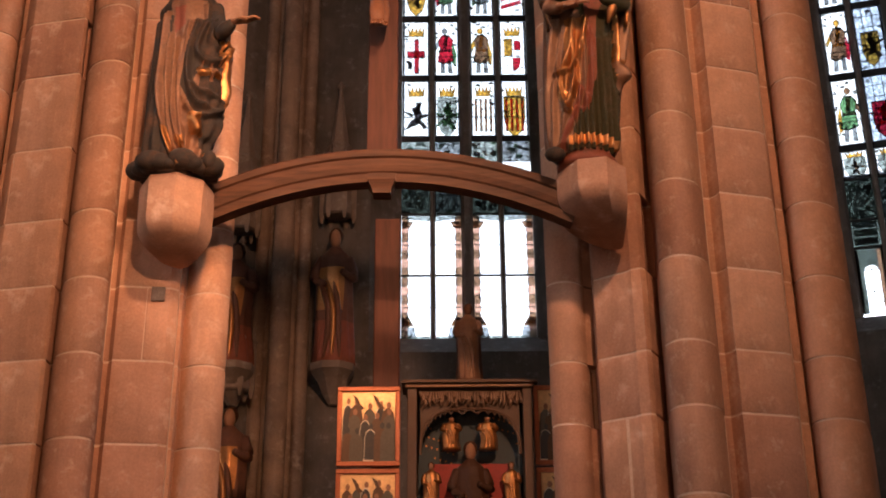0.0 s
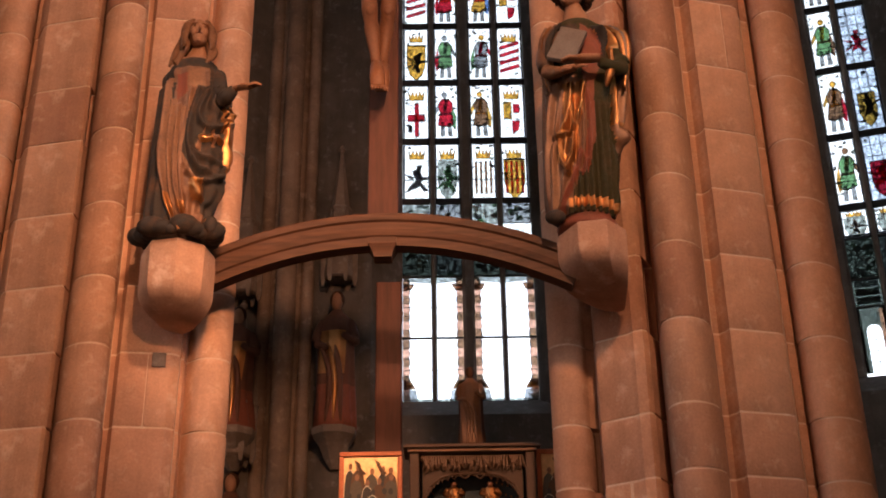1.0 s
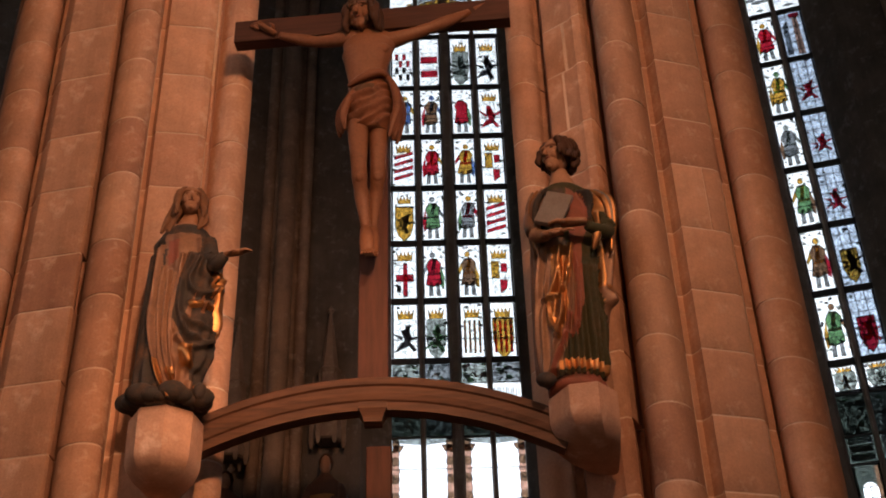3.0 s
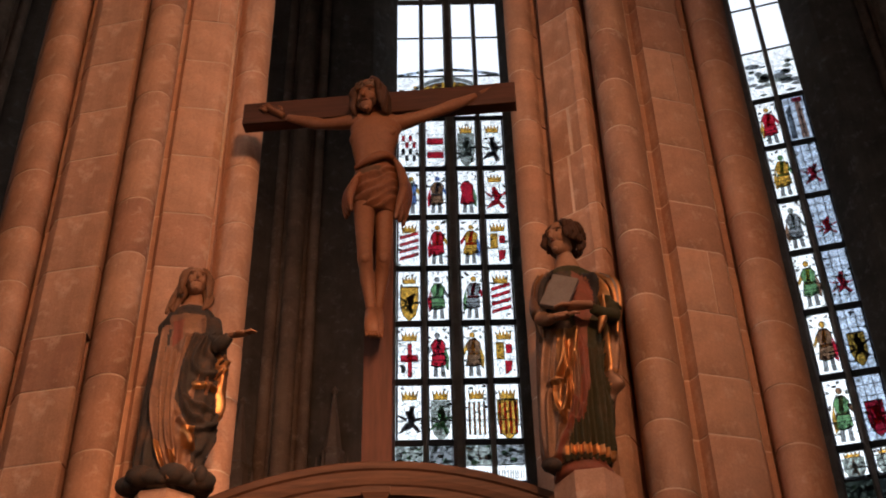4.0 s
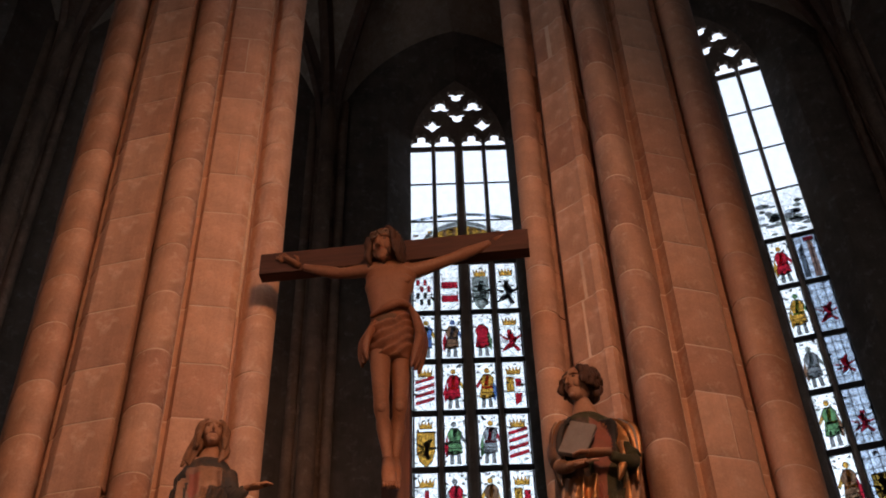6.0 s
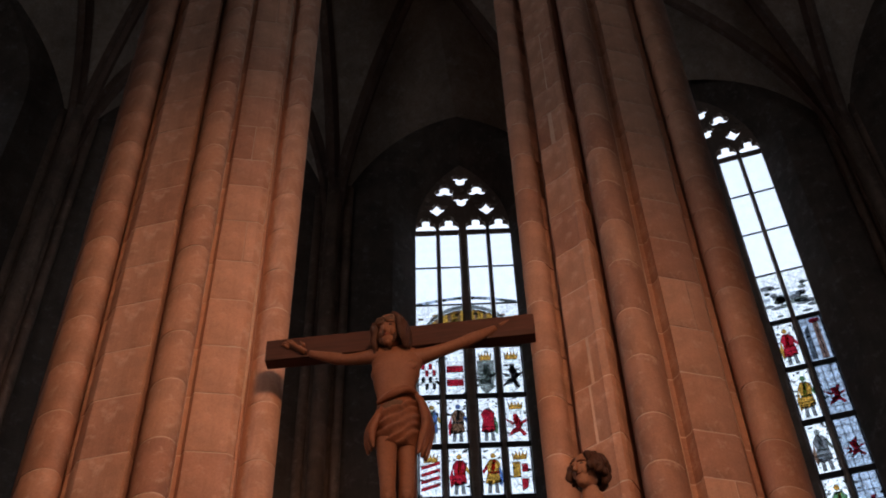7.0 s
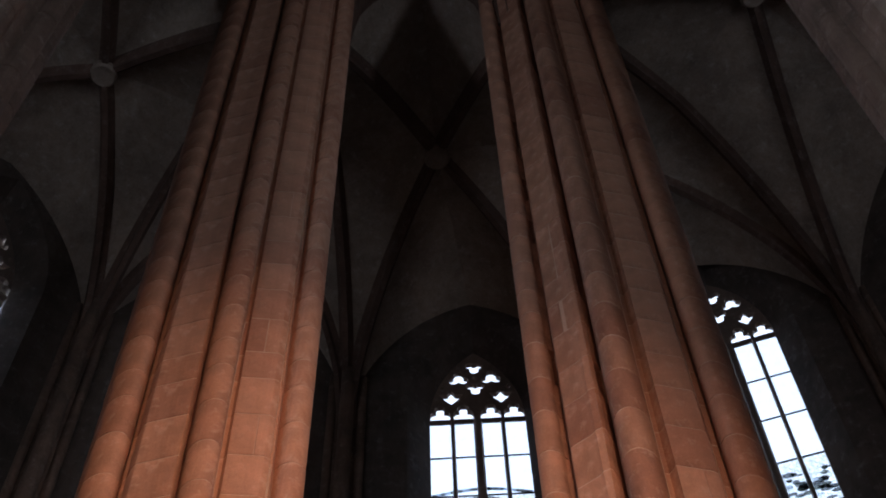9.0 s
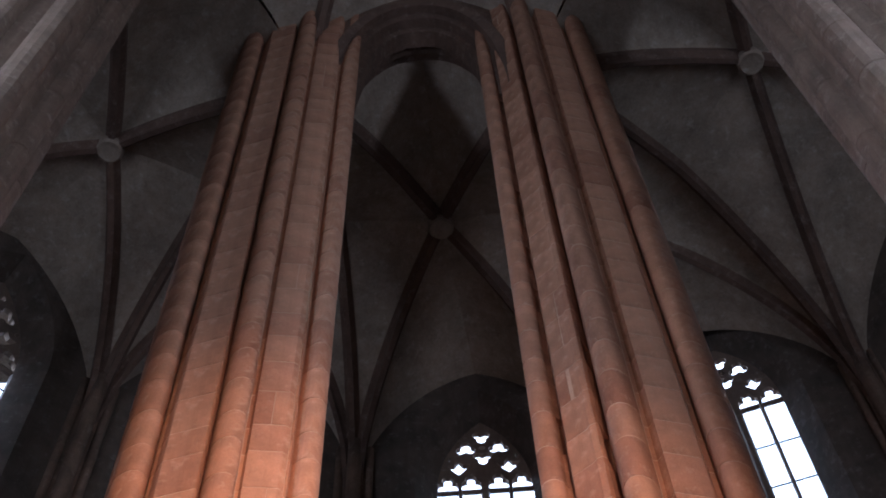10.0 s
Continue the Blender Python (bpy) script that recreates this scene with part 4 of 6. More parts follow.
loft(bm, [[(c.x + sx * w, 7.2 + sy * w, z) for sx, sy in ((-1, -1), (1, -1), (1, 1), (-1, 1))] for w, z in ((0.060, 4.86), (0.066, 4.89), (0.078, 4.915), (0.088, 4.935), (0.095, 4.945), (0.095, 4.99))])
part("boss", bm, BEAM, beam)


def octagon(cx, cy, z, rx, ry, n=8, turn=22.5):
    return [(cx + rx * math.cos(radians(turn + 360 * i / n)), cy + ry * math.sin(radians(turn + 360 * i / n)), z) for i in range(n)]


def bracket(label, c, rows, turn):
    bm = bmesh.new()
    loft(bm, [octagon(c[0] + dx, c[1] + dy, z, rx, ry, 8, turn) for z, rx, ry, dx, dy in rows])
    return tagged(part("stone_bracket", bm, SAND, smooth=26), label, "bracket", "statue brackets")


left_rows = []
for k in range(13):
    a = math.pi / 2 * k / 12
    grow = math.sin(a) ** 0.8
    left_rows.append((4.43 + 0.16 * (1 - math.cos(a)), 0.03 + 0.21 * grow, 0.04 + 0.25 * grow, -0.02 * (1 - grow), 0.26 * (1 - grow)))
left_rows += [(4.86, 0.245, 0.29, 0.0, 0.0), (4.885, 0.235, 0.28, 0.0, 0.0)]
bracket("eight-sided sandstone bracket with a rounded foot, carrying a statue", (-1.775, 7.12), left_rows, 12)
right_rows = []
for k in range(15):
    a = math.pi / 2 * k / 14
    grow = math.sin(a) ** 0.9
    left, front, z = 0.15 - 0.40 * grow, 0.34 - 0.63 * grow, 4.575 + 0.20 * (1 - math.cos(a))
    right_rows.append((z, (0.24 - left) / 2, (0.45 - front) / 2, (0.24 + left) / 2, (0.45 + front) / 2))
for z, left, front in ((4.93, -0.25, -0.29), (4.94, -0.24, -0.28)):
    right_rows.append((z, (0.24 - left) / 2, (0.45 - front) / 2, (0.24 + left) / 2, (0.45 + front) / 2))
bracket("curved sandstone corbel swept back to the pier, carrying a statue", (1.0, 7.05), right_rows, 15)


cross = empty("wooden_cross", Matrix.Translation(W(-0.41, 4.98, 7.2)))
tagged(cross, "tall plain red-brown wooden cross standing on the beam", "cross")
bm = bmesh.new()
box(bm, -0.105, 0.105, -0.06, 0.06, 0.0, 3.62, 0.008)
up = part("upright", bm, CROSSWOOD, cross)
bm = bmesh.new()
a, b = W(-1.56, 8.37, 7.32), W(0.72, 8.565, 7.10)
half = (b - a).length / 2
box(bm, -half, half, -0.06, 0.06, -0.115, 0.115, 0.008)
bar = part("crossbar", bm, BARWOOD, cross)
bar.matrix_parent_inverse = cross.matrix_world.inverted()
bar.matrix_world = Matrix.Translation((a + b) / 2 + Vector((0, -0.02, 0))) @ Matrix.Rotation(math.atan2(b.y - a.y, b.x - a.x), 4, "Z")


# ---- carved figures: plain single meshes ----
def robe(bm, rows, n, folds, pick, twist=0.0):
    """A draped body: rows of (x, y, z, rx, ry, fold depth); folds (count, weight, phase); pick(angle, height) gives the material."""
    rings = []
    for i, (x, y, z, rx, ry, amp) in enumerate(rows):
        s = i / (len(rows) - 1)
        ring = []
        for k in range(n):
            a = 2 * math.pi * k / n
            f = sum(w * (abs(math.sin(0.5 * c * (a + twist * s) + p)) * 2 - 1) for c, w, p in folds)
            m = 1 + amp * f + amp * 0.35 * math.sin(3.1 * a + 7 * s)
            ring.append((x + rx * m * math.cos(a), y + ry * m * math.sin(a), z))
        rings.append(ring)
    faces = loft(bm, rings)
    for j, f in enumerate(faces[:-2]):
        row, k = divmod(j, n)
        f.material_index = pick(360.0 * k / n, row / (len(rows) - 1))
    return faces


def curve_pts(pts, n=6):
    """Smooth a short run of points."""
    out = []
    P = [Vector(p) for p in pts]
    for i in range(len(P) - 1):
        p0, p1, p2, p3 = P[max(i - 1, 0)], P[i], P[i + 1], P[min(i + 2, len(P) - 1)]
        for k in range(n):
            t = k / n
            out.append(0.5 * ((2 * p1) + (p2 - p0) * t + (2 * p0 - 5 * p1 + 4 * p2 - p3) * t * t + (3 * p1 - p0 - 3 * p2 + p3) * t ** 3))
    out.append(P[-1])
    return out


def fold(bm, pts, r0, r1, mat, squash=1.0, n=8):
    """A ridge of cloth, thick at one end."""
    c = curve_pts(pts)
    m = len(c) - 1
    tube(bm, c, [(r0 + (r1 - r0) * i / m) * (0.35 + 0.65 * math.sin(math.pi * min(1, max(0.06, (i + 0.5) / m) * 0.98))) for i in range(m + 1)], n, mat)


def smooth_rows(rows, k=5):
    out = []
    for a, b in zip(rows[:-1], rows[1:]):
        for i in range(k):
            t = i / k
            e = t * t * (3 - 2 * t) * 0.6 + t * 0.4
            out.append(tuple(x + (y - x) * (t if j == 2 else e) for j, (x, y) in enumerate(zip(a, b))))
    return out + [rows[-1]]


def head(bm, c, s, turn, tilt, skin, hair, long_hair):
    """A carved head: skull, nose, brow, chin and locks of hair, looking along turn (degrees from +x)."""
    m = Matrix.Translation(c) @ Matrix.Rotation(radians(turn), 4, "Z") @ Matrix.Rotation(radians(-tilt), 4, "Y")
    start = len(bm.verts)
    ball(bm, (0, 0, 0.006 * s), (0.084 * s, 0.068 * s, 0.118 * s), skin, 18, 14)
    ball(bm, (0.036 * s, 0, -0.068 * s), (0.042 * s, 0.045 * s, 0.052 * s), skin, 14, 10)
    ball(bm, (0.064 * s, 0, -0.100 * s), (0.016 * s, 0.020 * s, 0.016 * s), skin)
    tube(bm, [(0.076 * s, 0, 0.034 * s), (0.090 * s, 0, 0.0), (0.102 * s, 0, -0.024 * s), (0.078 * s, 0, -0.036 * s)], [0.008 * s, 0.010 * s, 0.014 * s, 0.007 * s], 8, skin)
    for q in (-1, 1):
        tube(bm, [(0.080 * s, q * 0.012 * s, 0.036 * s), (0.072 * s, q * 0.042 * s, 0.040 * s), (0.045 * s, q * 0.064 * s, 0.026 * s)], [0.009 * s, 0.010 * s, 0.005 * s], 6, skin)
        ball(bm, (0.068 * s, q * 0.030 * s, 0.016 * s), (0.012 * s, 0.014 * s, 0.008 * s), hair, 8, 6)
        ball(bm, (0.052 * s, q * 0.036 * s, -0.026 * s), (0.024 * s, 0.022 * s, 0.032 * s), skin, 10, 8)
    tube(bm, [(0.074 * s, -0.02 * s, -0.050 * s), (0.084 * s, 0, -0.048 * s), (0.074 * s, 0.02 * s, -0.050 * s)], [0.003 * s, 0.006 * s, 0.003 * s], 6, RED_LIP)
    ball(bm, (-0.028 * s, 0, 0.028 * s), (0.095 * s, 0.088 * s, 0.108 * s), hair, 14, 10)
    rng = random.Random(int(turn) + 7)
    for k in range(22):
        a = radians(58 + 244 * k / 21)
        x, y = 0.088 * math.cos(a) * s, 0.086 * math.sin(a) * s
        z0 = (0.095 + rng.uniform(-0.02, 0.01)) * s
        drop = (long_hair if math.cos(a) < 0.75 else 0.06) * s * rng.uniform(0.8, 1.1)
        pts = [(x * 0.5, y * 0.5, z0 + 0.015 * s)]
        for j in range(1, 5):
            w = 0.014 * s * math.sin(2.3 * j + k * 1.7)
            pts.append((x * (1.0 + 0.10 * (j > 1)) + w * math.sin(a), y * (1.05 + 0.12 * (j > 1)) + w * math.cos(a), z0 - drop * j / 4))
        tube(bm, curve_pts(pts, 3), [0.013 * s] + [0.022 * s] * 9 + [0.019 * s, 0.014 * s, 0.008 * s], 6, hair)
    bm.verts.ensure_lookup_table()
    for v in bm.verts[start:]:
        v.co = m @ v.co


def hand(bm, c, d, up, s, mat):
    """A hand with four fingers and a thumb, reaching along d."""
    d, up = Vector(d).normalized(), Vector(up).normalized()
    q = d.cross(up).normalized()
    c = Vector(c)
    tube(bm, [c - d * 0.05 * s, c, c + d * 0.05 * s, c + d * 0.085 * s], [(0.026 * s, 0.02 * s), (0.036 * s, 0.02 * s), (0.042 * s, 0.018 * s), (0.036 * s, 0.014 * s)], 8, mat)
    for k in range(4):
        o = c + q * (k - 1.5) * 0.020 * s + d * 0.075 * s
        tube(bm, [o, o + d * 0.045 * s + up * 0.006 * s, o + d * (0.085 - 0.008 * abs(k - 1.3)) * s - up * 0.004 * s], [0.011 * s, 0.0105 * s, 0.007 * s], 6, mat)
    o = c + q * 0.036 * s
    tube(bm, [o, o + q * 0.025 * s + d * 0.03 * s, o + q * 0.03 * s + d * 0.06 * s], [0.013 * s, 0.012 * s, 0.008 * s], 6, mat)


RED_LIP = 4
PALETTE = [BLUE, GOLD, SKIN, HAIR, RED, GREEN, BOOK, DULL, BROWN_HAIR]
B_, AU_, SK_, HA_, RE_, GR_, BK_, DU_, LH_ = range(9)


def figure(name, bm, label, mats=PALETTE):
    ob = part(name, bm, mats, smooth=True)
    return tagged(ob, label, "statue")


def carve(bm, rows, n, features, base, flutes=()):
    """A draped body carved in relief: rows of (x, y, z, rx, ry, flute depth). features, in order:
    ("ridge", points (x, z), width, height, material or None) and ("field", polygon (x, z), material)."""
    rows = np.array(rows)
    m = len(rows)
    a = np.linspace(0, 2 * math.pi, n, endpoint=False)
    ca, sa = np.cos(a)[None, :], np.sin(a)[None, :]
    X, Y = rows[:, 0:1] + rows[:, 3:4] * ca, rows[:, 1:2] + rows[:, 4:5] * sa
    Z = np.repeat(rows[:, 2:3], n, 1)
    front = np.clip(0.35 - 1.6 * sa, 0, 1)
    push = sum((rows[:, 5:6] * w * np.sin(c * a + p + q * Z) for c, w, p, q in flutes), np.zeros((m, n)))
    kind = np.full((m, n), base)

    def away(pts, X, Z):
        best = np.full(X.shape, 9.0)
        for (x0, z0), (x1, z1) in zip(pts[:-1], pts[1:]):
            dx, dz = x1 - x0, z1 - z0
            t = np.clip(((X - x0) * dx + (Z - z0) * dz) / (dx * dx + dz * dz), 0, 1)
            best = np.minimum(best, np.hypot(X - x0 - t * dx, Z - z0 - t * dz))
        return best

    facing = np.repeat(sa < 0.15, m, 0)
    for f in features:
        if f[0] == "field":
            inside = np.zeros((m, n), bool)
            p = f[1]
            for (x0, z0), (x1, z1) in zip(p, p[1:] + p[:1]):
                if z0 != z1:
                    inside ^= ((z0 > Z + 0.09) != (z1 > Z + 0.09)) & (X < (x1 - x0) * (Z + 0.09 - z0) / (z1 - z0) + x0)
            kind[inside & facing] = f[2]
        else:
            line = [(v.x, v.z) for v in curve_pts([(x, 0, z) for x, z in f[1]], 5)] if len(f[1]) > 2 else f[1]
            d = away(line, X, Z + 0.09)
            push = push + f[3] * (1.9 * np.exp(-(d / (f[2] * 0.85)) ** 2) - 0.75 * np.exp(-(d / (f[2] * 1.9)) ** 2)) * front
            if f[4] is not None:
                kind[(d < f[2] * 1.05) & facing] = f[4]
    nx, ny = ca / rows[:, 3:4], sa / rows[:, 4:5]
    ln = np.hypot(nx, ny)
    X, Y = X + push * nx / ln, Y + push * ny / ln
    faces = loft(bm, [[(X[i, k], Y[i, k], Z[i, k]) for k in range(n)] for i in range(m)])
    for j, f in enumerate(faces[:-2]):
        i, k = divmod(j, n)
        f.material_index = int(kind[i, k])


def spot(x, z, r):
    return [(x - r * 0.3, z), (x + r * 0.3, z)]


def mourning_woman():
    """The draped woman: loose hair, mantle drawn up in gilded folds, one hand held out."""
    bm = bmesh.new()
    y0 = 6.99
    rows = smooth_rows([
        (-1.755, y0 + 0.02, 4.90, 0.235, 0.22, 0.012), (-1.765, y0 + 0.02, 5.0, 0.215, 0.20, 0.014), (-1.765, y0 + 0.01, 5.10, 0.218, 0.195, 0.016), (-1.735, y0, 5.30, 0.245, 0.195, 0.016),
        (-1.718, y0, 5.52, 0.258, 0.195, 0.016), (-1.705, y0, 5.74, 0.258, 0.185, 0.014), (-1.715, y0, 6.0, 0.245, 0.17, 0.012), (-1.742, y0, 6.17, 0.218, 0.15, 0.008),
        (-1.745, y0, 6.27, 0.165, 0.125, 0.004), (-1.735, y0, 6.35, 0.085, 0.08, 0.0), (-1.725, y0 - 0.01, 6.44, 0.052, 0.052, 0.0)], 17)
    F, R = "field", "ridge"
    feats = [
        (F, [(-1.86, 6.30), (-1.62, 6.30), (-1.58, 5.95), (-1.62, 5.60), (-1.60, 5.2), (-1.60, 4.94), (-1.72, 4.94), (-1.80, 5.2), (-1.86, 5.6), (-1.875, 6.0)], DU_),
        (F, [(-1.835, 6.24), (-1.755, 6.24), (-1.75, 6.06), (-1.825, 6.02)], RE_), (F, [(-2.0, 6.40), (-1.5, 6.40), (-1.5, 6.9), (-2.0, 6.9)], SK_),
        (F, [(-1.68, 6.14), (-1.49, 6.12), (-1.44, 5.9), (-1.50, 5.80), (-1.60, 5.80), (-1.66, 5.64), (-1.60, 5.53), (-1.47, 5.50), (-1.46, 5.37), (-1.57, 5.32), (-1.66, 5.42), (-1.75, 5.60), (-1.72, 5.85)], B_),
    ]
    # mantle falling from the near shoulder, its lining turned out in gold
    for k, (w, h) in enumerate(((0.030, 0.022), (0.028, 0.024), (0.024, 0.018))):
        x = -1.965 + 0.040 * k
        feats.append((R, [(x + 0.02, 6.16), (x, 5.7), (x - 0.005, 5.3), (x + 0.01, 5.0)], w, h, B_))
    feats += [
        (R, [(-1.872, 6.20), (-1.885, 5.75), (-1.85, 5.36), (-1.77, 5.10), (-1.67, 4.94)], 0.017, 0.034, DU_), (R, [(-1.83, 5.28), (-1.77, 5.10), (-1.67, 4.94)], 0.012, 0.006, AU_),
        (R, [(-1.84, 6.02), (-1.845, 5.70), (-1.815, 5.36), (-1.74, 5.12), (-1.65, 4.97)], 0.013, 0.024, DU_),
        (R, [(-1.80, 5.98), (-1.80, 5.65), (-1.775, 5.36), (-1.72, 5.15), (-1.64, 5.02)], 0.015, 0.026, DU_),
        (R, [(-1.755, 5.95), (-1.765, 5.70), (-1.735, 5.36), (-1.69, 5.18)], 0.014, 0.022, DU_),
        (R, [(-1.71, 6.1), (-1.73, 5.9), (-1.745, 5.7), (-1.72, 5.5)], 0.016, 0.018, None),
        # swags of the mantle gathered over the arm
        (R, [(-1.66, 6.10), (-1.70, 5.86), (-1.70, 5.66), (-1.64, 5.50), (-1.52, 5.44)], 0.024, 0.036, B_),
        (R, [(-1.60, 6.10), (-1.65, 5.92), (-1.62, 5.82), (-1.53, 5.80), (-1.47, 5.88)], 0.022, 0.036, B_),
        (R, [(-1.55, 6.12), (-1.57, 5.98), (-1.52, 5.92), (-1.46, 5.97)], 0.020, 0.030, B_),
        (R, [(-1.66, 5.60), (-1.58, 5.56), (-1.48, 5.54)], 0.022, 0.030, B_),
        (R, [(-1.68, 5.45), (-1.63, 5.39), (-1.56, 5.40), (-1.50, 5.44)], 0.020, 0.034, B_),
        (R, [(-1.50, 5.50), (-1.50, 5.38), (-1.545, 5.26)], 0.026, 0.030, B_),
        (R, spot(-1.585, 5.705, 0.06), 0.040, 0.040, AU_), (R, spot(-1.515, 5.715, 0.04), 0.030, 0.036, AU_), (R, [(-1.55, 5.76), (-1.545, 5.65)], 0.010, -0.030, DU_),
        (R, [(-1.64, 5.36), (-1.622, 5.27)], 0.042, 0.050, AU_), (R, [(-1.70, 5.44), (-1.66, 5.40)], 0.020, 0.026, DU_),
        (R, [(-1.73, 5.20), (-1.70, 5.14)], 0.024, 0.030, AU_), (R, [(-1.67, 5.10), (-1.655, 5.03)], 0.024, 0.030, AU_), (R, [(-1.60, 5.14), (-1.61, 5.02)], 0.020, 0.024, DU_),
        (R, [(-1.455, 6.02), (-1.462, 5.76), (-1.462, 5.50), (-1.50, 5.28), (-1.565, 5.10), (-1.62, 4.97)], 0.014, 0.030, AU_),
        (R, [(-1.49, 5.99), (-1.492, 5.80)], 0.012, 0.026, AU_),
        (R, [(-1.62, 6.26), (-1.60, 6.15), (-1.55, 6.12)], 0.018, 0.020, None),
    ]
    carve(bm, rows, 190, feats, B_, [(9, 0.6, 0.4, 1.5), (15, 0.5, 1.1, -2.0)])
    # the mantle's heaped train
    for k in range(13):
        a = radians(170 + 16.5 * k)
        r = 0.045 + 0.018 * ((k * 5) % 3)
        ball(bm, (-1.755 + (0.215 + 0.018 * ((k * 2) % 3)) * math.cos(a), y0 + 0.02 + 0.21 * math.sin(a), 4.925 + 0.018 * ((k * 2) % 3)), (r * 1.2, r, r * 0.85), B_)
    ball(bm, (-1.52, y0 - 0.13, 4.98), (0.045, 0.04, 0.06), B_)
    ball(bm, (-1.93, y0 - 0.13, 4.97), (0.08, 0.06, 0.06), B_)
    # arm and open hand
    tube(bm, curve_pts([(-1.57, y0 - 0.04, 6.19), (-1.51, y0 - 0.13, 5.95), (-1.455, y0 - 0.19, 5.94), (-1.41, y0 - 0.22, 5.965)], 4), [0.055] * 5 + [0.052] * 4 + [0.046, 0.042, 0.038, 0.032], 12, B_)
    hand(bm, (-1.37, y0 - 0.23, 5.97), (1, -0.15, 0.08), (0, -0.3, 1), 0.95, SK_)
    head(bm, (-1.728, y0 - 0.05, 6.535), 1.06, -74, 8, SK_, LH_, 0.24)
    for k in range(6):
        s = -1 if k < 4 else 1
        x = -1.80 - 0.018 * k if k < 4 else -1.655 + 0.02 * (k - 4)
        fold(bm, [(x + 0.02 * -s, y0 - 0.03, 6.60), (x, y0 - 0.05 + 0.015 * (k % 3), 6.46), (x + s * 0.03, y0 - 0.08 + 0.02 * (k % 2), 6.36), (x + s * (0.05 if k < 4 else 0.01), y0 - 0.10, 6.24 + 0.02 * (k % 3))], 0.026, 0.030, LH_)
    return figure("woman_statue", bm, "carved mourning woman statue in dark mantle with gilded folds")


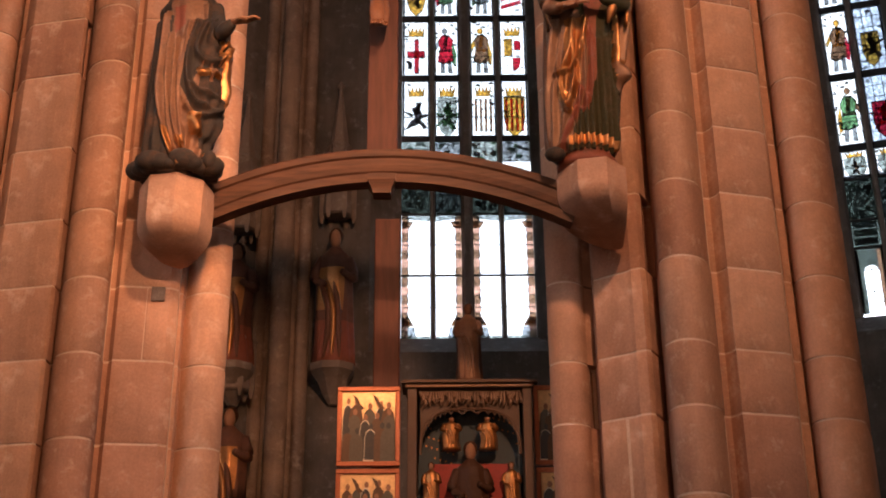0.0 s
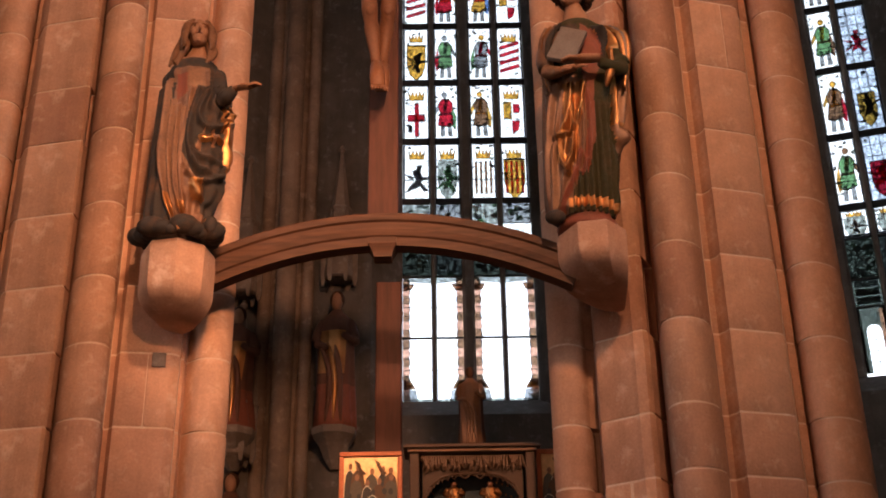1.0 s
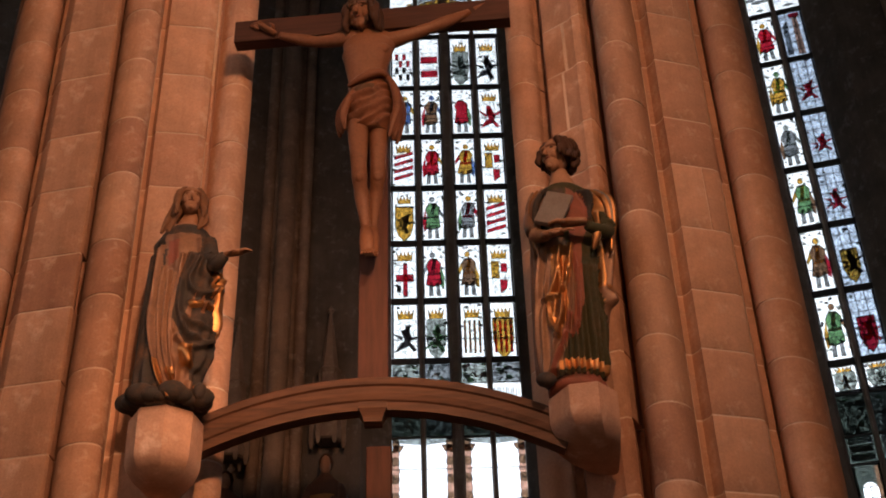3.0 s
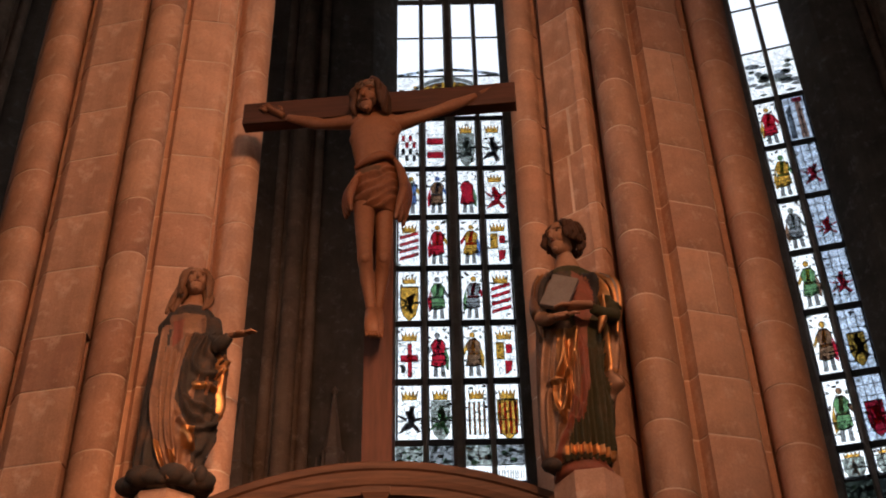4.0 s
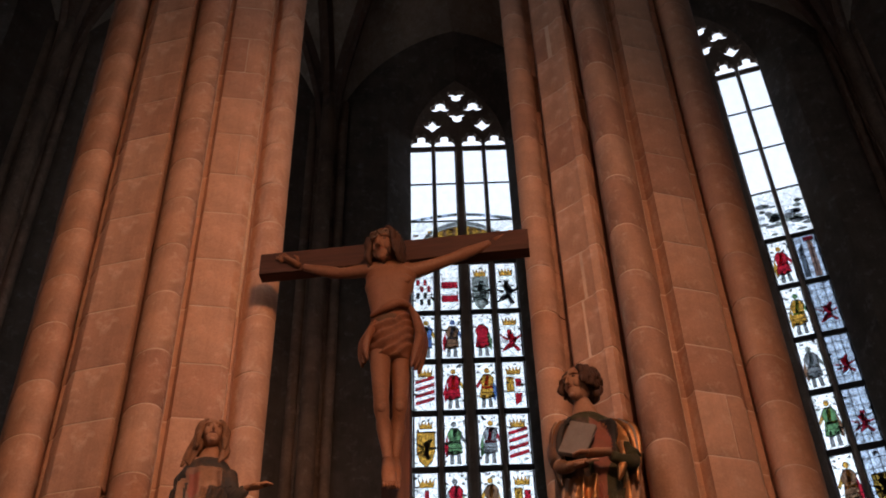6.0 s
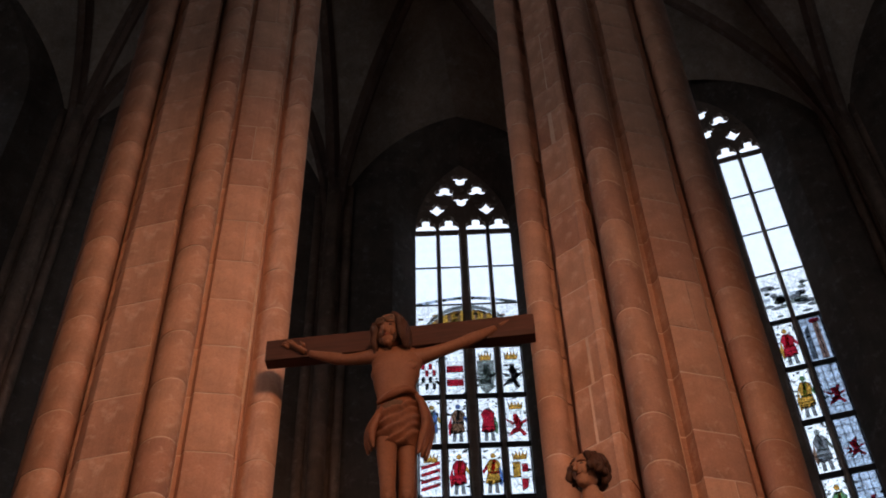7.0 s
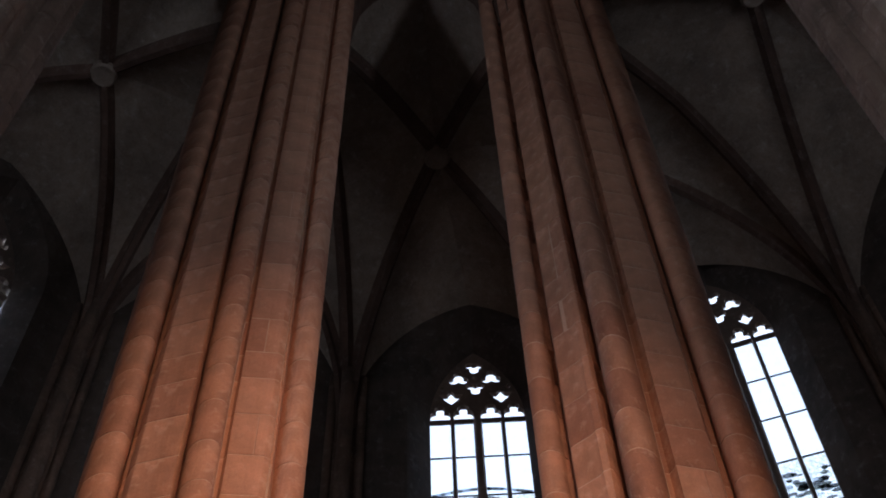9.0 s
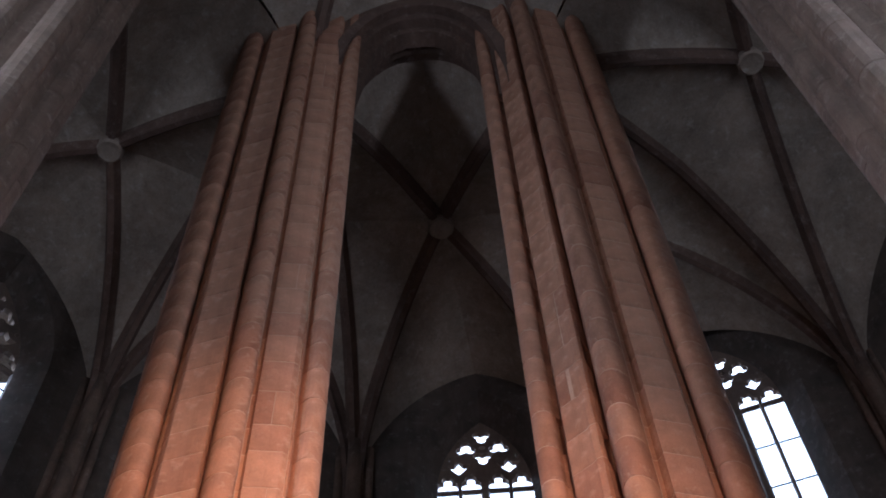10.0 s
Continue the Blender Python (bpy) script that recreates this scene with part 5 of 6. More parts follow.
def young_man():
    """The draped young man with a book, a gilded mantle over a pleated green robe."""
    bm = bmesh.new()
    y0 = 6.99
    rows = smooth_rows([
        (0.945, y0 + 0.03, 5.03, 0.19, 0.18, 0.006), (0.935, y0 + 0.03, 5.08, 0.225, 0.195, 0.012), (0.945, y0 + 0.02, 5.25, 0.24, 0.19, 0.014), (0.955, y0 + 0.02, 5.40, 0.25, 0.185, 0.014),
        (0.965, y0 + 0.01, 5.65, 0.265, 0.18, 0.012), (0.99, y0 + 0.01, 6.0, 0.275, 0.175, 0.010), (1.01, y0, 6.22, 0.28, 0.165, 0.008), (1.01, y0, 6.42, 0.245, 0.145, 0.005),
        (1.0, y0, 6.55, 0.20, 0.12, 0.003), (0.985, y0, 6.63, 0.095, 0.085, 0.0), (0.97, y0 - 0.02, 6.74, 0.06, 0.06, 0.0)], 17)
    F, R = "field", "ridge"
    feats = [
        (F, [(0.62, 6.15), (0.93, 6.18), (1.0, 5.9), (1.01, 5.6), (0.90, 5.36), (0.83, 5.15), (0.80, 5.0), (0.60, 5.0), (0.60, 5.6)], DU_),
        (F, [(0.99, 6.62), (1.14, 6.56), (1.13, 6.3), (1.05, 6.1), (1.045, 5.7), (0.97, 5.40), (0.93, 5.42), (0.99, 5.75), (0.98, 6.1), (0.96, 6.3)], RE_),
        (F, [(0.72, 6.62), (0.97, 6.62), (0.96, 6.3), (0.70, 6.25)], B_), (F, [(0.7, 6.69), (1.3, 6.69), (1.3, 7.0), (0.7, 7.0)], SK_),
        (F, [(0.83, 5.215), (1.20, 5.215), (1.20, 5.15), (0.83, 5.15)], AU_),
        (F, [(0.84, 6.10), (0.985, 6.12), (0.97, 5.9), (0.91, 5.74), (0.93, 5.62), (0.86, 5.44), (0.77, 5.50), (0.75, 5.68), (0.82, 5.76)], AU_),
    ]
    for k in range(8):
        x = 0.875 + 0.040 * k
        feats.append((R, [(x * 0.9 + 0.11, 5.95), (x, 5.45), (x, 5.06)], 0.0125, 0.026, None))
    feats += [
        # mantle swept across the knees
        (R, [(0.985, 6.10), (0.93, 5.84), (0.87, 5.72), (0.79, 5.70)], 0.018, 0.036, AU_), (R, [(0.90, 6.10), (0.87, 5.88), (0.82, 5.74), (0.76, 5.70)], 0.018, 0.030, AU_),
        (R, [(0.90, 5.76), (0.89, 5.62), (0.85, 5.48), (0.83, 5.40)], 0.018, 0.034, AU_), (R, [(0.79, 5.68), (0.80, 5.54), (0.84, 5.42)], 0.016, 0.030, AU_), (R, [(0.865, 5.66), (0.845, 5.55)], 0.012, -0.02, DU_),
        (R, [(0.78, 6.12), (0.74, 5.82), (0.72, 5.45), (0.70, 5.08)], 0.020, 0.030, DU_), (R, [(0.83, 6.05), (0.79, 5.84), (0.755, 5.6), (0.745, 5.3), (0.73, 5.06)], 0.014, 0.022, DU_),
        (R, [(0.93, 5.56), (0.87, 5.36), (0.80, 5.20), (0.76, 5.06)], 0.018, 0.030, RE_), (R, [(1.0, 6.05), (1.02, 5.80), (0.99, 5.55), (0.93, 5.40)], 0.016, 0.026, RE_),
        (R, [(0.82, 5.40), (0.79, 5.25), (0.755, 5.08)], 0.016, 0.024, DU_),
        # mantle hanging from the far arm
        (R, [(1.13, 6.56), (1.21, 6.46), (1.26, 6.30), (1.265, 6.0), (1.23, 5.70)], 0.045, 0.060, AU_), (R, [(1.19, 6.40), (1.205, 6.15), (1.19, 5.80)], 0.015, 0.040, AU_), (R, [(1.235, 6.42), (1.24, 6.1), (1.22, 5.84)], 0.010, -0.030, DU_),
        (R, [(1.20, 5.78), (1.215, 5.68), (1.225, 5.60)], 0.024, 0.036, DU_),
        (R, [(1.09, 6.60), (1.15, 6.45), (1.14, 6.33)], 0.020, 0.024, B_), (R, [(0.80, 6.55), (0.76, 6.42), (0.755, 6.30)], 0.024, 0.030, DU_), (R, [(0.85, 6.60), (0.88, 6.48), (0.87, 6.36)], 0.016, 0.018, None),
    ]
    carve(bm, rows, 190, feats, GR_, [(11, 0.6, 0.3, 1.0), (17, 0.4, 1.3, -1.5)])
    # arms, sleeves, hands and book
    for s, pts in ((1, [(1.17, y0 - 0.02, 6.49), (1.265, y0 - 0.08, 6.27), (1.23, y0 - 0.19, 6.10), (1.09, y0 - 0.28, 6.10)]), (-1, [(0.83, y0 - 0.02, 6.49), (0.735, y0 - 0.10, 6.27), (0.74, y0 - 0.20, 6.08), (0.82, y0 - 0.27, 6.03)])):
        tube(bm, curve_pts(pts, 4), [0.06, 0.066, 0.068, 0.066, 0.064, 0.062, 0.06, 0.058, 0.054, 0.050, 0.045, 0.040, 0.034], 12, DU_ if s < 0 else GR_)
    for k in range(3):
        fold(bm, [(1.17 + 0.03 * k, y0 - 0.10 - 0.01 * k, 6.52 - 0.01 * k), (1.26 + 0.02 * k, y0 - 0.15, 6.40), (1.285 + 0.012 * k, y0 - 0.14, 6.22), (1.27, y0 - 0.13 + 0.02 * k, 5.98)], 0.030, 0.026, (AU_, BK_, AU_)[k])
    for k in range(4):
        fold(bm, [(0.86 - 0.035 * k, y0 - 0.08 - 0.01 * k, 6.56 - 0.02 * k), (0.78 - 0.02 * k, y0 - 0.16 + 0.02 * k, 6.40), (0.745 - 0.012 * k, y0 - 0.20 + 0.03 * k, 6.22), (0.755 - 0.008 * k, y0 - 0.18 + 0.03 * k, 6.0 - 0.05 * (k % 2))], 0.024, 0.024, (B_, DU_, AU_, DU_)[k])
    fold(bm, [(1.19, y0 - 0.20, 6.14), (1.16, y0 - 0.24, 6.04), (1.13, y0 - 0.22, 5.94)], 0.036, 0.028, AU_)
    hand(bm, (1.02, y0 - 0.31, 6.11), (-1, -0.12, -0.12), (0, -0.3, 1), 1.3, SK_)
    hand(bm, (0.83, y0 - 0.29, 6.03), (1, -0.2, 0.1), (0, -0.5, 0.8), 1.1, SK_)
    start = len(bm.verts)
    box(bm, -0.095, 0.095, -0.02, 0.02, -0.165, 0.165, 0.005, BK_)
    bm.verts.ensure_lookup_table()
    turn = Matrix.Translation((0.875, y0 - 0.26, 6.25)) @ Euler((radians(-16), radians(20), radians(-10))).to_matrix().to_4x4()
    for v in bm.verts[start:]:
        v.co = turn @ v.co
    loft(bm, [octagon(0.965, y0 + 0.02, z, r, r * 0.95, 12) for z, r in ((4.945, 0.20), (4.985, 0.205), (5.0, 0.18), (5.05, 0.17))], RE_)
    ball(bm, (0.74, y0 - 0.12, 5.0), (0.07, 0.06, 0.05), B_)
    c = Vector((0.955, y0 - 0.06, 6.865))
    head(bm, c, 1.24, -140, 0, SK_, HA_, 0.15)
    # thick curls over the crown and the nape
    rng = random.Random(8)
    for k in range(70):
        a, e = radians(rng.uniform(-50, 150)), radians(rng.uniform(-50, 80))
        if e < 0.3 and a < -0.5:
            continue
        p = c + Vector((0.04, 0.035, 0.02)) + Vector((math.cos(a) * math.cos(e) * 0.125, math.sin(a) * math.cos(e) * 0.125, math.sin(e) * 0.15))
        ball(bm, p, (0.028, 0.028, 0.034), HA_, 7, 5)
    return figure("man_statue", bm, "carved young man statue holding a book, gilded mantle, green robe")


def crucified():
    """The carved body on the cross with its knotted cloth."""
    bm = bmesh.new()
    L, C, H, T = 0, 1, 2, 3
    y = 7.03

    def q(x, z, dy=0.0):
        return tuple(W(x, z, y + dy))
    rows = []
    for x, z, rx, ry in ((-0.46, 7.50, 0.15, 0.12), (-0.465, 7.72, 0.155, 0.125), (-0.475, 7.86, 0.145, 0.105), (-0.48, 7.98, 0.165, 0.125), (-0.475, 8.12, 0.195, 0.145), (-0.46, 8.24, 0.205, 0.135), (-0.45, 8.33, 0.17, 0.10), (-0.47, 8.41, 0.065, 0.065), (-0.49, 8.47, 0.055, 0.06)):
        c = W(x, z, y)
        rows.append((c.x, c.y, c.z, rx, ry, 0.0))
    rings = []
    for x, yy, z, rx, ry, _ in smooth_rows(rows, 3):
        ring = []
        for k in range(28):
            a = 2 * math.pi * k / 28
            m = 1 - 0.05 * max(0, math.sin(-a)) ** 6 - 0.03 * math.sin(z * 55) * (0.3 if z < 7.9 else 1) * (abs(math.cos(a)) ** 0.5) * (7.9 < z < 8.25)
            ring.append((x + rx * m * math.cos(a), yy + ry * m * math.sin(a), z))
        rings.append(ring)
    loft(bm, rings, L)
    for sx in (-0.09, 0.085):
        ball(bm, q(-0.46 + sx, 8.22, -0.085), (0.085, 0.035, 0.055), L)
    # arms stretched along the bar
    for shoulder, elbow, wrist, palm in (((-0.64, 8.33), (-0.90, 8.305), (-1.20, 8.385), (-1.29, 8.44)), ((-0.25, 8.31), (0.07, 8.44), (0.38, 8.60), (0.47, 8.645))):
        s = -1 if shoulder[0] < -0.4 else 1
        dy = 0.07 if s < 0 else -0.04
        a, e, w, p = q(*shoulder, 0.0), q(*elbow, 0.02 + dy), q(*wrist, 0.07 + dy), q(*palm, 0.09 + dy)
        c = curve_pts([q(-0.45 + s * 0.10, 8.30), a, e, w], 5)
        r = [0.085, 0.085, 0.083, 0.08, 0.075, 0.07, 0.064, 0.058, 0.054, 0.05, 0.047, 0.052, 0.049, 0.04, 0.034, 0.03]
        tube(bm, c, r, 12, L)
        hand(bm, p, Vector(p) - Vector(w), (0, -1, 0.2), 1.25, L)
    # legs, crossed at the feet
    for hip, knee, ankle, toe, dy in (((-0.545, 7.50), (-0.525, 6.92), (-0.468, 6.42), (-0.46, 6.25), -0.05), ((-0.375, 7.50), (-0.385, 6.92), (-0.425, 6.42), (-0.43, 6.23), 0.03)):
        c = curve_pts([q(*hip, 0.0), q(hip[0] * 0.6 + knee[0] * 0.4, hip[1] * 0.6 + knee[1] * 0.4, -0.02 + dy), q(*knee, -0.08 + dy), q(knee[0] * 0.6 + ankle[0] * 0.4, knee[1] * 0.6 + ankle[1] * 0.4, -0.01 + dy), q(*ankle, 0.03 + dy)], 4)
        r = [0.084, 0.084, 0.083, 0.080, 0.076, 0.070, 0.064, 0.058, 0.060, 0.055, 0.051, 0.056, 0.057, 0.050, 0.042, 0.037, 0.035]
        tube(bm, c, r, 14, L)
        tube(bm, [q(*ankle, 0.02 + dy), q((ankle[0] + toe[0]) / 2, (ankle[1] + toe[1]) / 2, -0.04 + dy), q(*toe, -0.10 + dy)], [(0.046, 0.05), (0.055, 0.04), (0.05, 0.02)], 10, L)
        for k in range(5):
            o = Vector(q(*toe, -0.10 + dy)) + Vector(((k - 2) * 0.019, 0, 0))
            tube(bm, [o, o + Vector((0, -0.012, -0.035))], [0.012, 0.009], 6, L)
        ball(bm, q(*knee, -0.115 + dy), (0.038, 0.03, 0.05), L)
    # the cloth: a wound band drawn up to one hip, hanging ends at both sides
    R = "ridge"
    rows = smooth_rows([(-0.445, y, 7.20, 0.15, 0.12, 0.010), (-0.445, y, 7.27, 0.172, 0.14, 0.012), (-0.445, y, 7.40, 0.182, 0.15, 0.010), (-0.442, y, 7.55, 0.178, 0.145, 0.006), (-0.44, y, 7.66, 0.158, 0.125, 0.004), (-0.44, y, 7.70, 0.145, 0.115, 0.0)], 9)
    # dark wood colour in the hollow paints the shade below the top roll
    feats = [(R, [(-0.57, 7.60), (-0.48, 7.64), (-0.40, 7.63)], 0.032, -0.020, T)]
    for k in range(5):
        z = 7.66 - 0.075 * k
        feats.append((R, [(-0.66, z - 0.12 + 0.02 * (k % 2)), (-0.55, z - 0.10 - 0.014 * k), (-0.43, z - 0.06 - 0.01 * k), (-0.32, z + 0.02), (-0.22, z + 0.07)], 0.024 + 0.006 * (k % 3), 0.026, C))
    carve(bm, rows, 110, feats, C, [(5, 0.5, 0.5, 4.0)])
    for k in range(5):
        o = 0.022 * k
        fold(bm, [(-0.56 - o * 0.4, y - 0.11 + o, 7.53), (-0.605 - o * 0.5, y - 0.11 + o, 7.42), (-0.635 - o * 0.4, y - 0.10 + o, 7.30), (-0.62 - o * 0.5, y - 0.09 + o, 7.17 + 0.03 * (k % 2))], 0.042, 0.034, C)
        fold(bm, [(-0.29 + o * 0.3, y - 0.11 + o, 7.66), (-0.245 + o * 0.2, y - 0.10 + o, 7.56), (-0.220 + o * 0.3, y - 0.09 + o, 7.40), (-0.255 + o * 0.5, y - 0.09 + o, 7.24 - 0.02 * (k % 3)), (-0.285 + o * 0.6, y - 0.08 + o, 7.10 + 0.03 * (k % 2))], 0.044, 0.034, C)
    fold(bm, [(-0.60, y - 0.11, 7.58), (-0.48, y - 0.17, 7.62), (-0.36, y - 0.15, 7.68), (-0.27, y - 0.08, 7.66)], 0.034, 0.040, C)
    # bowed head with hair, beard and a plaited crown
    c = W(-0.52, 8.60, y - 0.10)
    head(bm, c, 1.36, -112, -14, L, H, 0.22)
    m = Matrix.Translation(c) @ Matrix.Rotation(radians(-112), 4, "Z") @ Matrix.Rotation(radians(18), 4, "Y")
    for k in range(7):
        b = m @ Vector((0.075 + 0.012 * math.cos(k), (k - 3) * 0.022, -0.115 - 0.02 * (3 - abs(k - 3))))
        tube(bm, [m @ Vector((0.07, (k - 3) * 0.022, -0.06)), b], [0.024, 0.012], 6, H)
    for turn in range(3):
        ring = [m @ Vector((-0.015 + 0.122 * math.cos(a * math.pi / 12), 0.116 * math.sin(a * math.pi / 12), 0.072 + 0.018 * math.sin(a * 1.57 + turn * 2.1) + 0.01 * turn)) for a in range(25)]
        tube(bm, ring, [0.014] * 25, 6, T)
    for a in range(0, 24, 2):
        p = m @ Vector((-0.015 + 0.125 * math.cos(a * math.pi / 12), 0.12 * math.sin(a * math.pi / 12), 0.085))
        o = m.to_3x3() @ Vector((math.cos(a * math.pi / 12), math.sin(a * math.pi / 12), 0.6 * (-1) ** (a // 2)))
        tube(bm, [p, p + o * 0.035], [0.007, 0.002], 5, T)
    ob = part("crucified_statue", bm, [LIME, LOIN, HAIR, DARKWOOD, RED], smooth=True)
    return tagged(ob, "carved limewood crucified statue with knotted loincloth on the cross", "statue")


mourning_woman()
young_man()
crucified()


# ---- the winged altar below ----
def painted_panel(name, parent, w, h, at, scenes, mats):
    """A framed panel of a wing: gilded frame, painted ground, and plain shapes for what is painted."""
    bm = bmesh.new()
    f = 0.035
    for x0, x1, z0, z1 in ((0, w, 0, f), (0, w, h - f, h), (0, f, f, h - f), (w - f, w, f, h - f)):
        box(bm, x0, x1, -0.03, 0.03, z0, z1, 0.006)
    fr = part(name, bm, FRAME_RED, parent)
    fr.location = at
    bm = bmesh.new()
    box(bm, f, w - f, -0.004, 0.02, f, h - f)
    g = part("painted_ground", bm, mats, fr, "gilded picture ground")
    rng = random.Random(scenes)
    bm = bmesh.new()
    n = 0
    for row, (count, top) in enumerate(((5, 0.74), (4, 0.60), (5, 0.44))):
        for k in range(count):
            x = w * (0.14 + 0.72 * (k + 0.5 * (row % 2)) / (count - 1 + 0.5 * (row % 2))) + w * rng.uniform(-0.03, 0.03)
            z, r = h * (top + rng.uniform(-0.05, 0.05)), w * rng.uniform(0.09, 0.13)
            x = min(max(x, f + r), w - f - r)
            n += 1
            flat(bm, [(x - r, f), (x - r * 0.95, z * 0.75), (x - r * 0.7, z * 0.93), (x - r * 0.2, z), (x + r * 0.2, z), (x + r * 0.7, z * 0.93), (x + r * 0.95, z * 0.75), (x + r, f)][::-1], (2 * row + k + scenes) % 3, -0.006 - 0.0008 * n)
            flat(bm, oval(x + r * 0.1, z + h * 0.035, r * 0.33, h * 0.042, 10), 3 if row < 2 else 2, -0.0064 - 0.0008 * n)
    for q in (0.34, 0.66):
        flat(bm, [(w * (q - 0.10), h * 0.90), (w * (q + 0.02), h * 0.70), (w * (q + 0.10), h * 0.72), (w * (q + 0.02), h * 0.78), (w * (q - 0.02), h * 0.86)], 0, -0.022)
    me = bpy.data.meshes.new("painted_shapes")
    bm.to_mesh(me)
    bm.free()
    for m in (PAINT_BROWN, PAINT_GREY, PAINT_DARK, SKIN, PAINT_PALE):
        me.materials.append(m)
    s = new("painted_shapes", me)
    s.parent = fr
    return fr


FRAME_RED = painted("red_gold_frame", (0.42, 0.12, 0.05), 0.4, 0.3)
PAINT_BROWN = painted("painted_brown", (0.12, 0.062, 0.035), 0.4)
PAINT_GREY = painted("painted_grey", (0.105, 0.085, 0.062), 0.4)
PAINT_DARK = painted("painted_dark", (0.06, 0.05, 0.045), 0.4)
PAINT_PALE = painted("painted_pale", (0.62, 0.52, 0.38), 0.4)
PANEL_GOLD = painted("gold_picture_ground", (0.74, 0.48, 0.24), 0.28, 0.6, wear=0.8, worn=(0.45, 0.22, 0.10), scale=4.0)
SHRINE_BLUE = painted("dark_blue_starred_ground", (0.035, 0.05, 0.06), 0.5)
CREST = painted("browned_gilding", (0.13, 0.065, 0.035), 0.5, 0.3, wear=0.6)
ROBE = painted("dark_red_brown_robe", (0.11, 0.045, 0.028), 0.6, wear=0.5, worn=(0.06, 0.04, 0.03))
SHRINE_RED = painted("dark_red_hanging", (0.27, 0.035, 0.028), 0.5)

AY, ATOP = 8.6, 3.93
altar = empty("winged_altar", Matrix.Translation((0.19, AY, 0)))
tagged(altar, "gilded winged altarpiece with carved shrine and painted wings, standing", "altar")
bm = bmesh.new()
box(bm, -1.1, 1.1, -0.4, 0.4, 0.0, 1.1, 0.02)
part("altar_table", bm, SAND, altar)
bm = bmesh.new()
box(bm, -0.7, 0.7, -0.2, 0.25, 1.1, 1.7, 0.02)
part("predella", bm, DARKWOOD, altar)
W0 = 0.43
bm = bmesh.new()
box(bm, -W0, W0, 0.14, 0.20, 1.7, ATOP - 0.06)
for s in (-1, 1):
    box(bm, s * W0 - 0.035, s * W0 + 0.035, -0.10, 0.2, 1.7, ATOP - 0.06, 0.008)
box(bm, -W0, W0, -0.1, 0.2, 1.7, 1.76)
part("shrine_case", bm, DARKWOOD, altar)
bm = bmesh.new()
for z0, z1, d, w in ((ATOP - 0.06, ATOP - 0.03, 0.12, W0 + 0.05), (ATOP - 0.03, ATOP - 0.012, 0.15, W0 + 0.08), (ATOP - 0.012, ATOP, 0.13, W0 + 0.06)):
    box(bm, -w, w, -d, 0.22, z0, z1, 0.004)
part("cornice", bm, DARKWOOD, altar)
bm = bmesh.new()
box(bm, -W0 - 0.04, W0 + 0.04, -0.125, -0.118, ATOP - 0.055, ATOP - 0.042)
part("gilt_fillet", bm, DULL, altar, "thin gilded fillet")
bm = bmesh.new()
box(bm, -W0 + 0.04, W0 - 0.04, 0.10, 0.138, 1.76, ATOP - 0.08)
part("starred_back", bm, SHRINE_BLUE, altar)
bm = bmesh.new()
box(bm, -0.006, 0.006, -0.003, 0.003, -0.006, 0.006)
star_mesh = mesh_of(bm, "gilt_star", GOLD)
for k in range(60):
    ob = new("gilt_star", star_mesh)
    ob.parent = altar
    ob.location = (-0.36 + 0.72 * ((k * 0.618) % 1), 0.096, 2.9 + 0.8 * ((k * 0.377) % 1))
# pierced arch and leaf crest in the shrine's head
bm = bmesh.new()
inner = [(0.37 * math.copysign(abs(math.cos(a)) ** 0.6, math.cos(a)), 3.38 + 0.34 * math.sin(a) ** 0.8) for a in (math.pi * k / 24 for k in range(25))]
loft(bm, [[(x, -0.05, z), (x, 0.02, z), (x, 0.02, 3.86), (x, -0.05, 3.86)] for x, z in inner])
tube(bm, [(x, -0.055, z) for x, z in inner], [0.012] * 25, 6)
for k in range(24):
    (xa, za), (xb, zb) = inner[k], inner[k + 1]
    xm, zm = (xa + xb) / 2, (za + zb) / 2
    tube(bm, [(xa, -0.055, za), (xm, -0.06, zm - 0.035), (xb, -0.055, zb)], [0.006, 0.008, 0.006], 5)
part("shrine_arch", bm, DARKWOOD, altar)
bm = bmesh.new()
for k in range(46):
    x = -0.38 + 0.76 * (k + 0.5) / 46
    z = 3.80 - 0.05 * abs(math.sin(k * 0.8)) - 0.015 * (k % 3)
    tube(bm, [(x, -0.075, 3.855), (x + 0.012 * math.sin(k), -0.085, z + 0.03), (x + 0.02 * math.cos(k * 2.1), -0.08, z)], [0.006, 0.014, 0.005], 6)
part("leaf_crest", bm, CREST, altar, "dull gilded carved leaf crest")
bm = bmesh.new()
box(bm, -0.30, 0.30, 0.05, 0.09, 1.9, 3.33, 0.01)
part("hanging", bm, SHRINE_RED, altar)


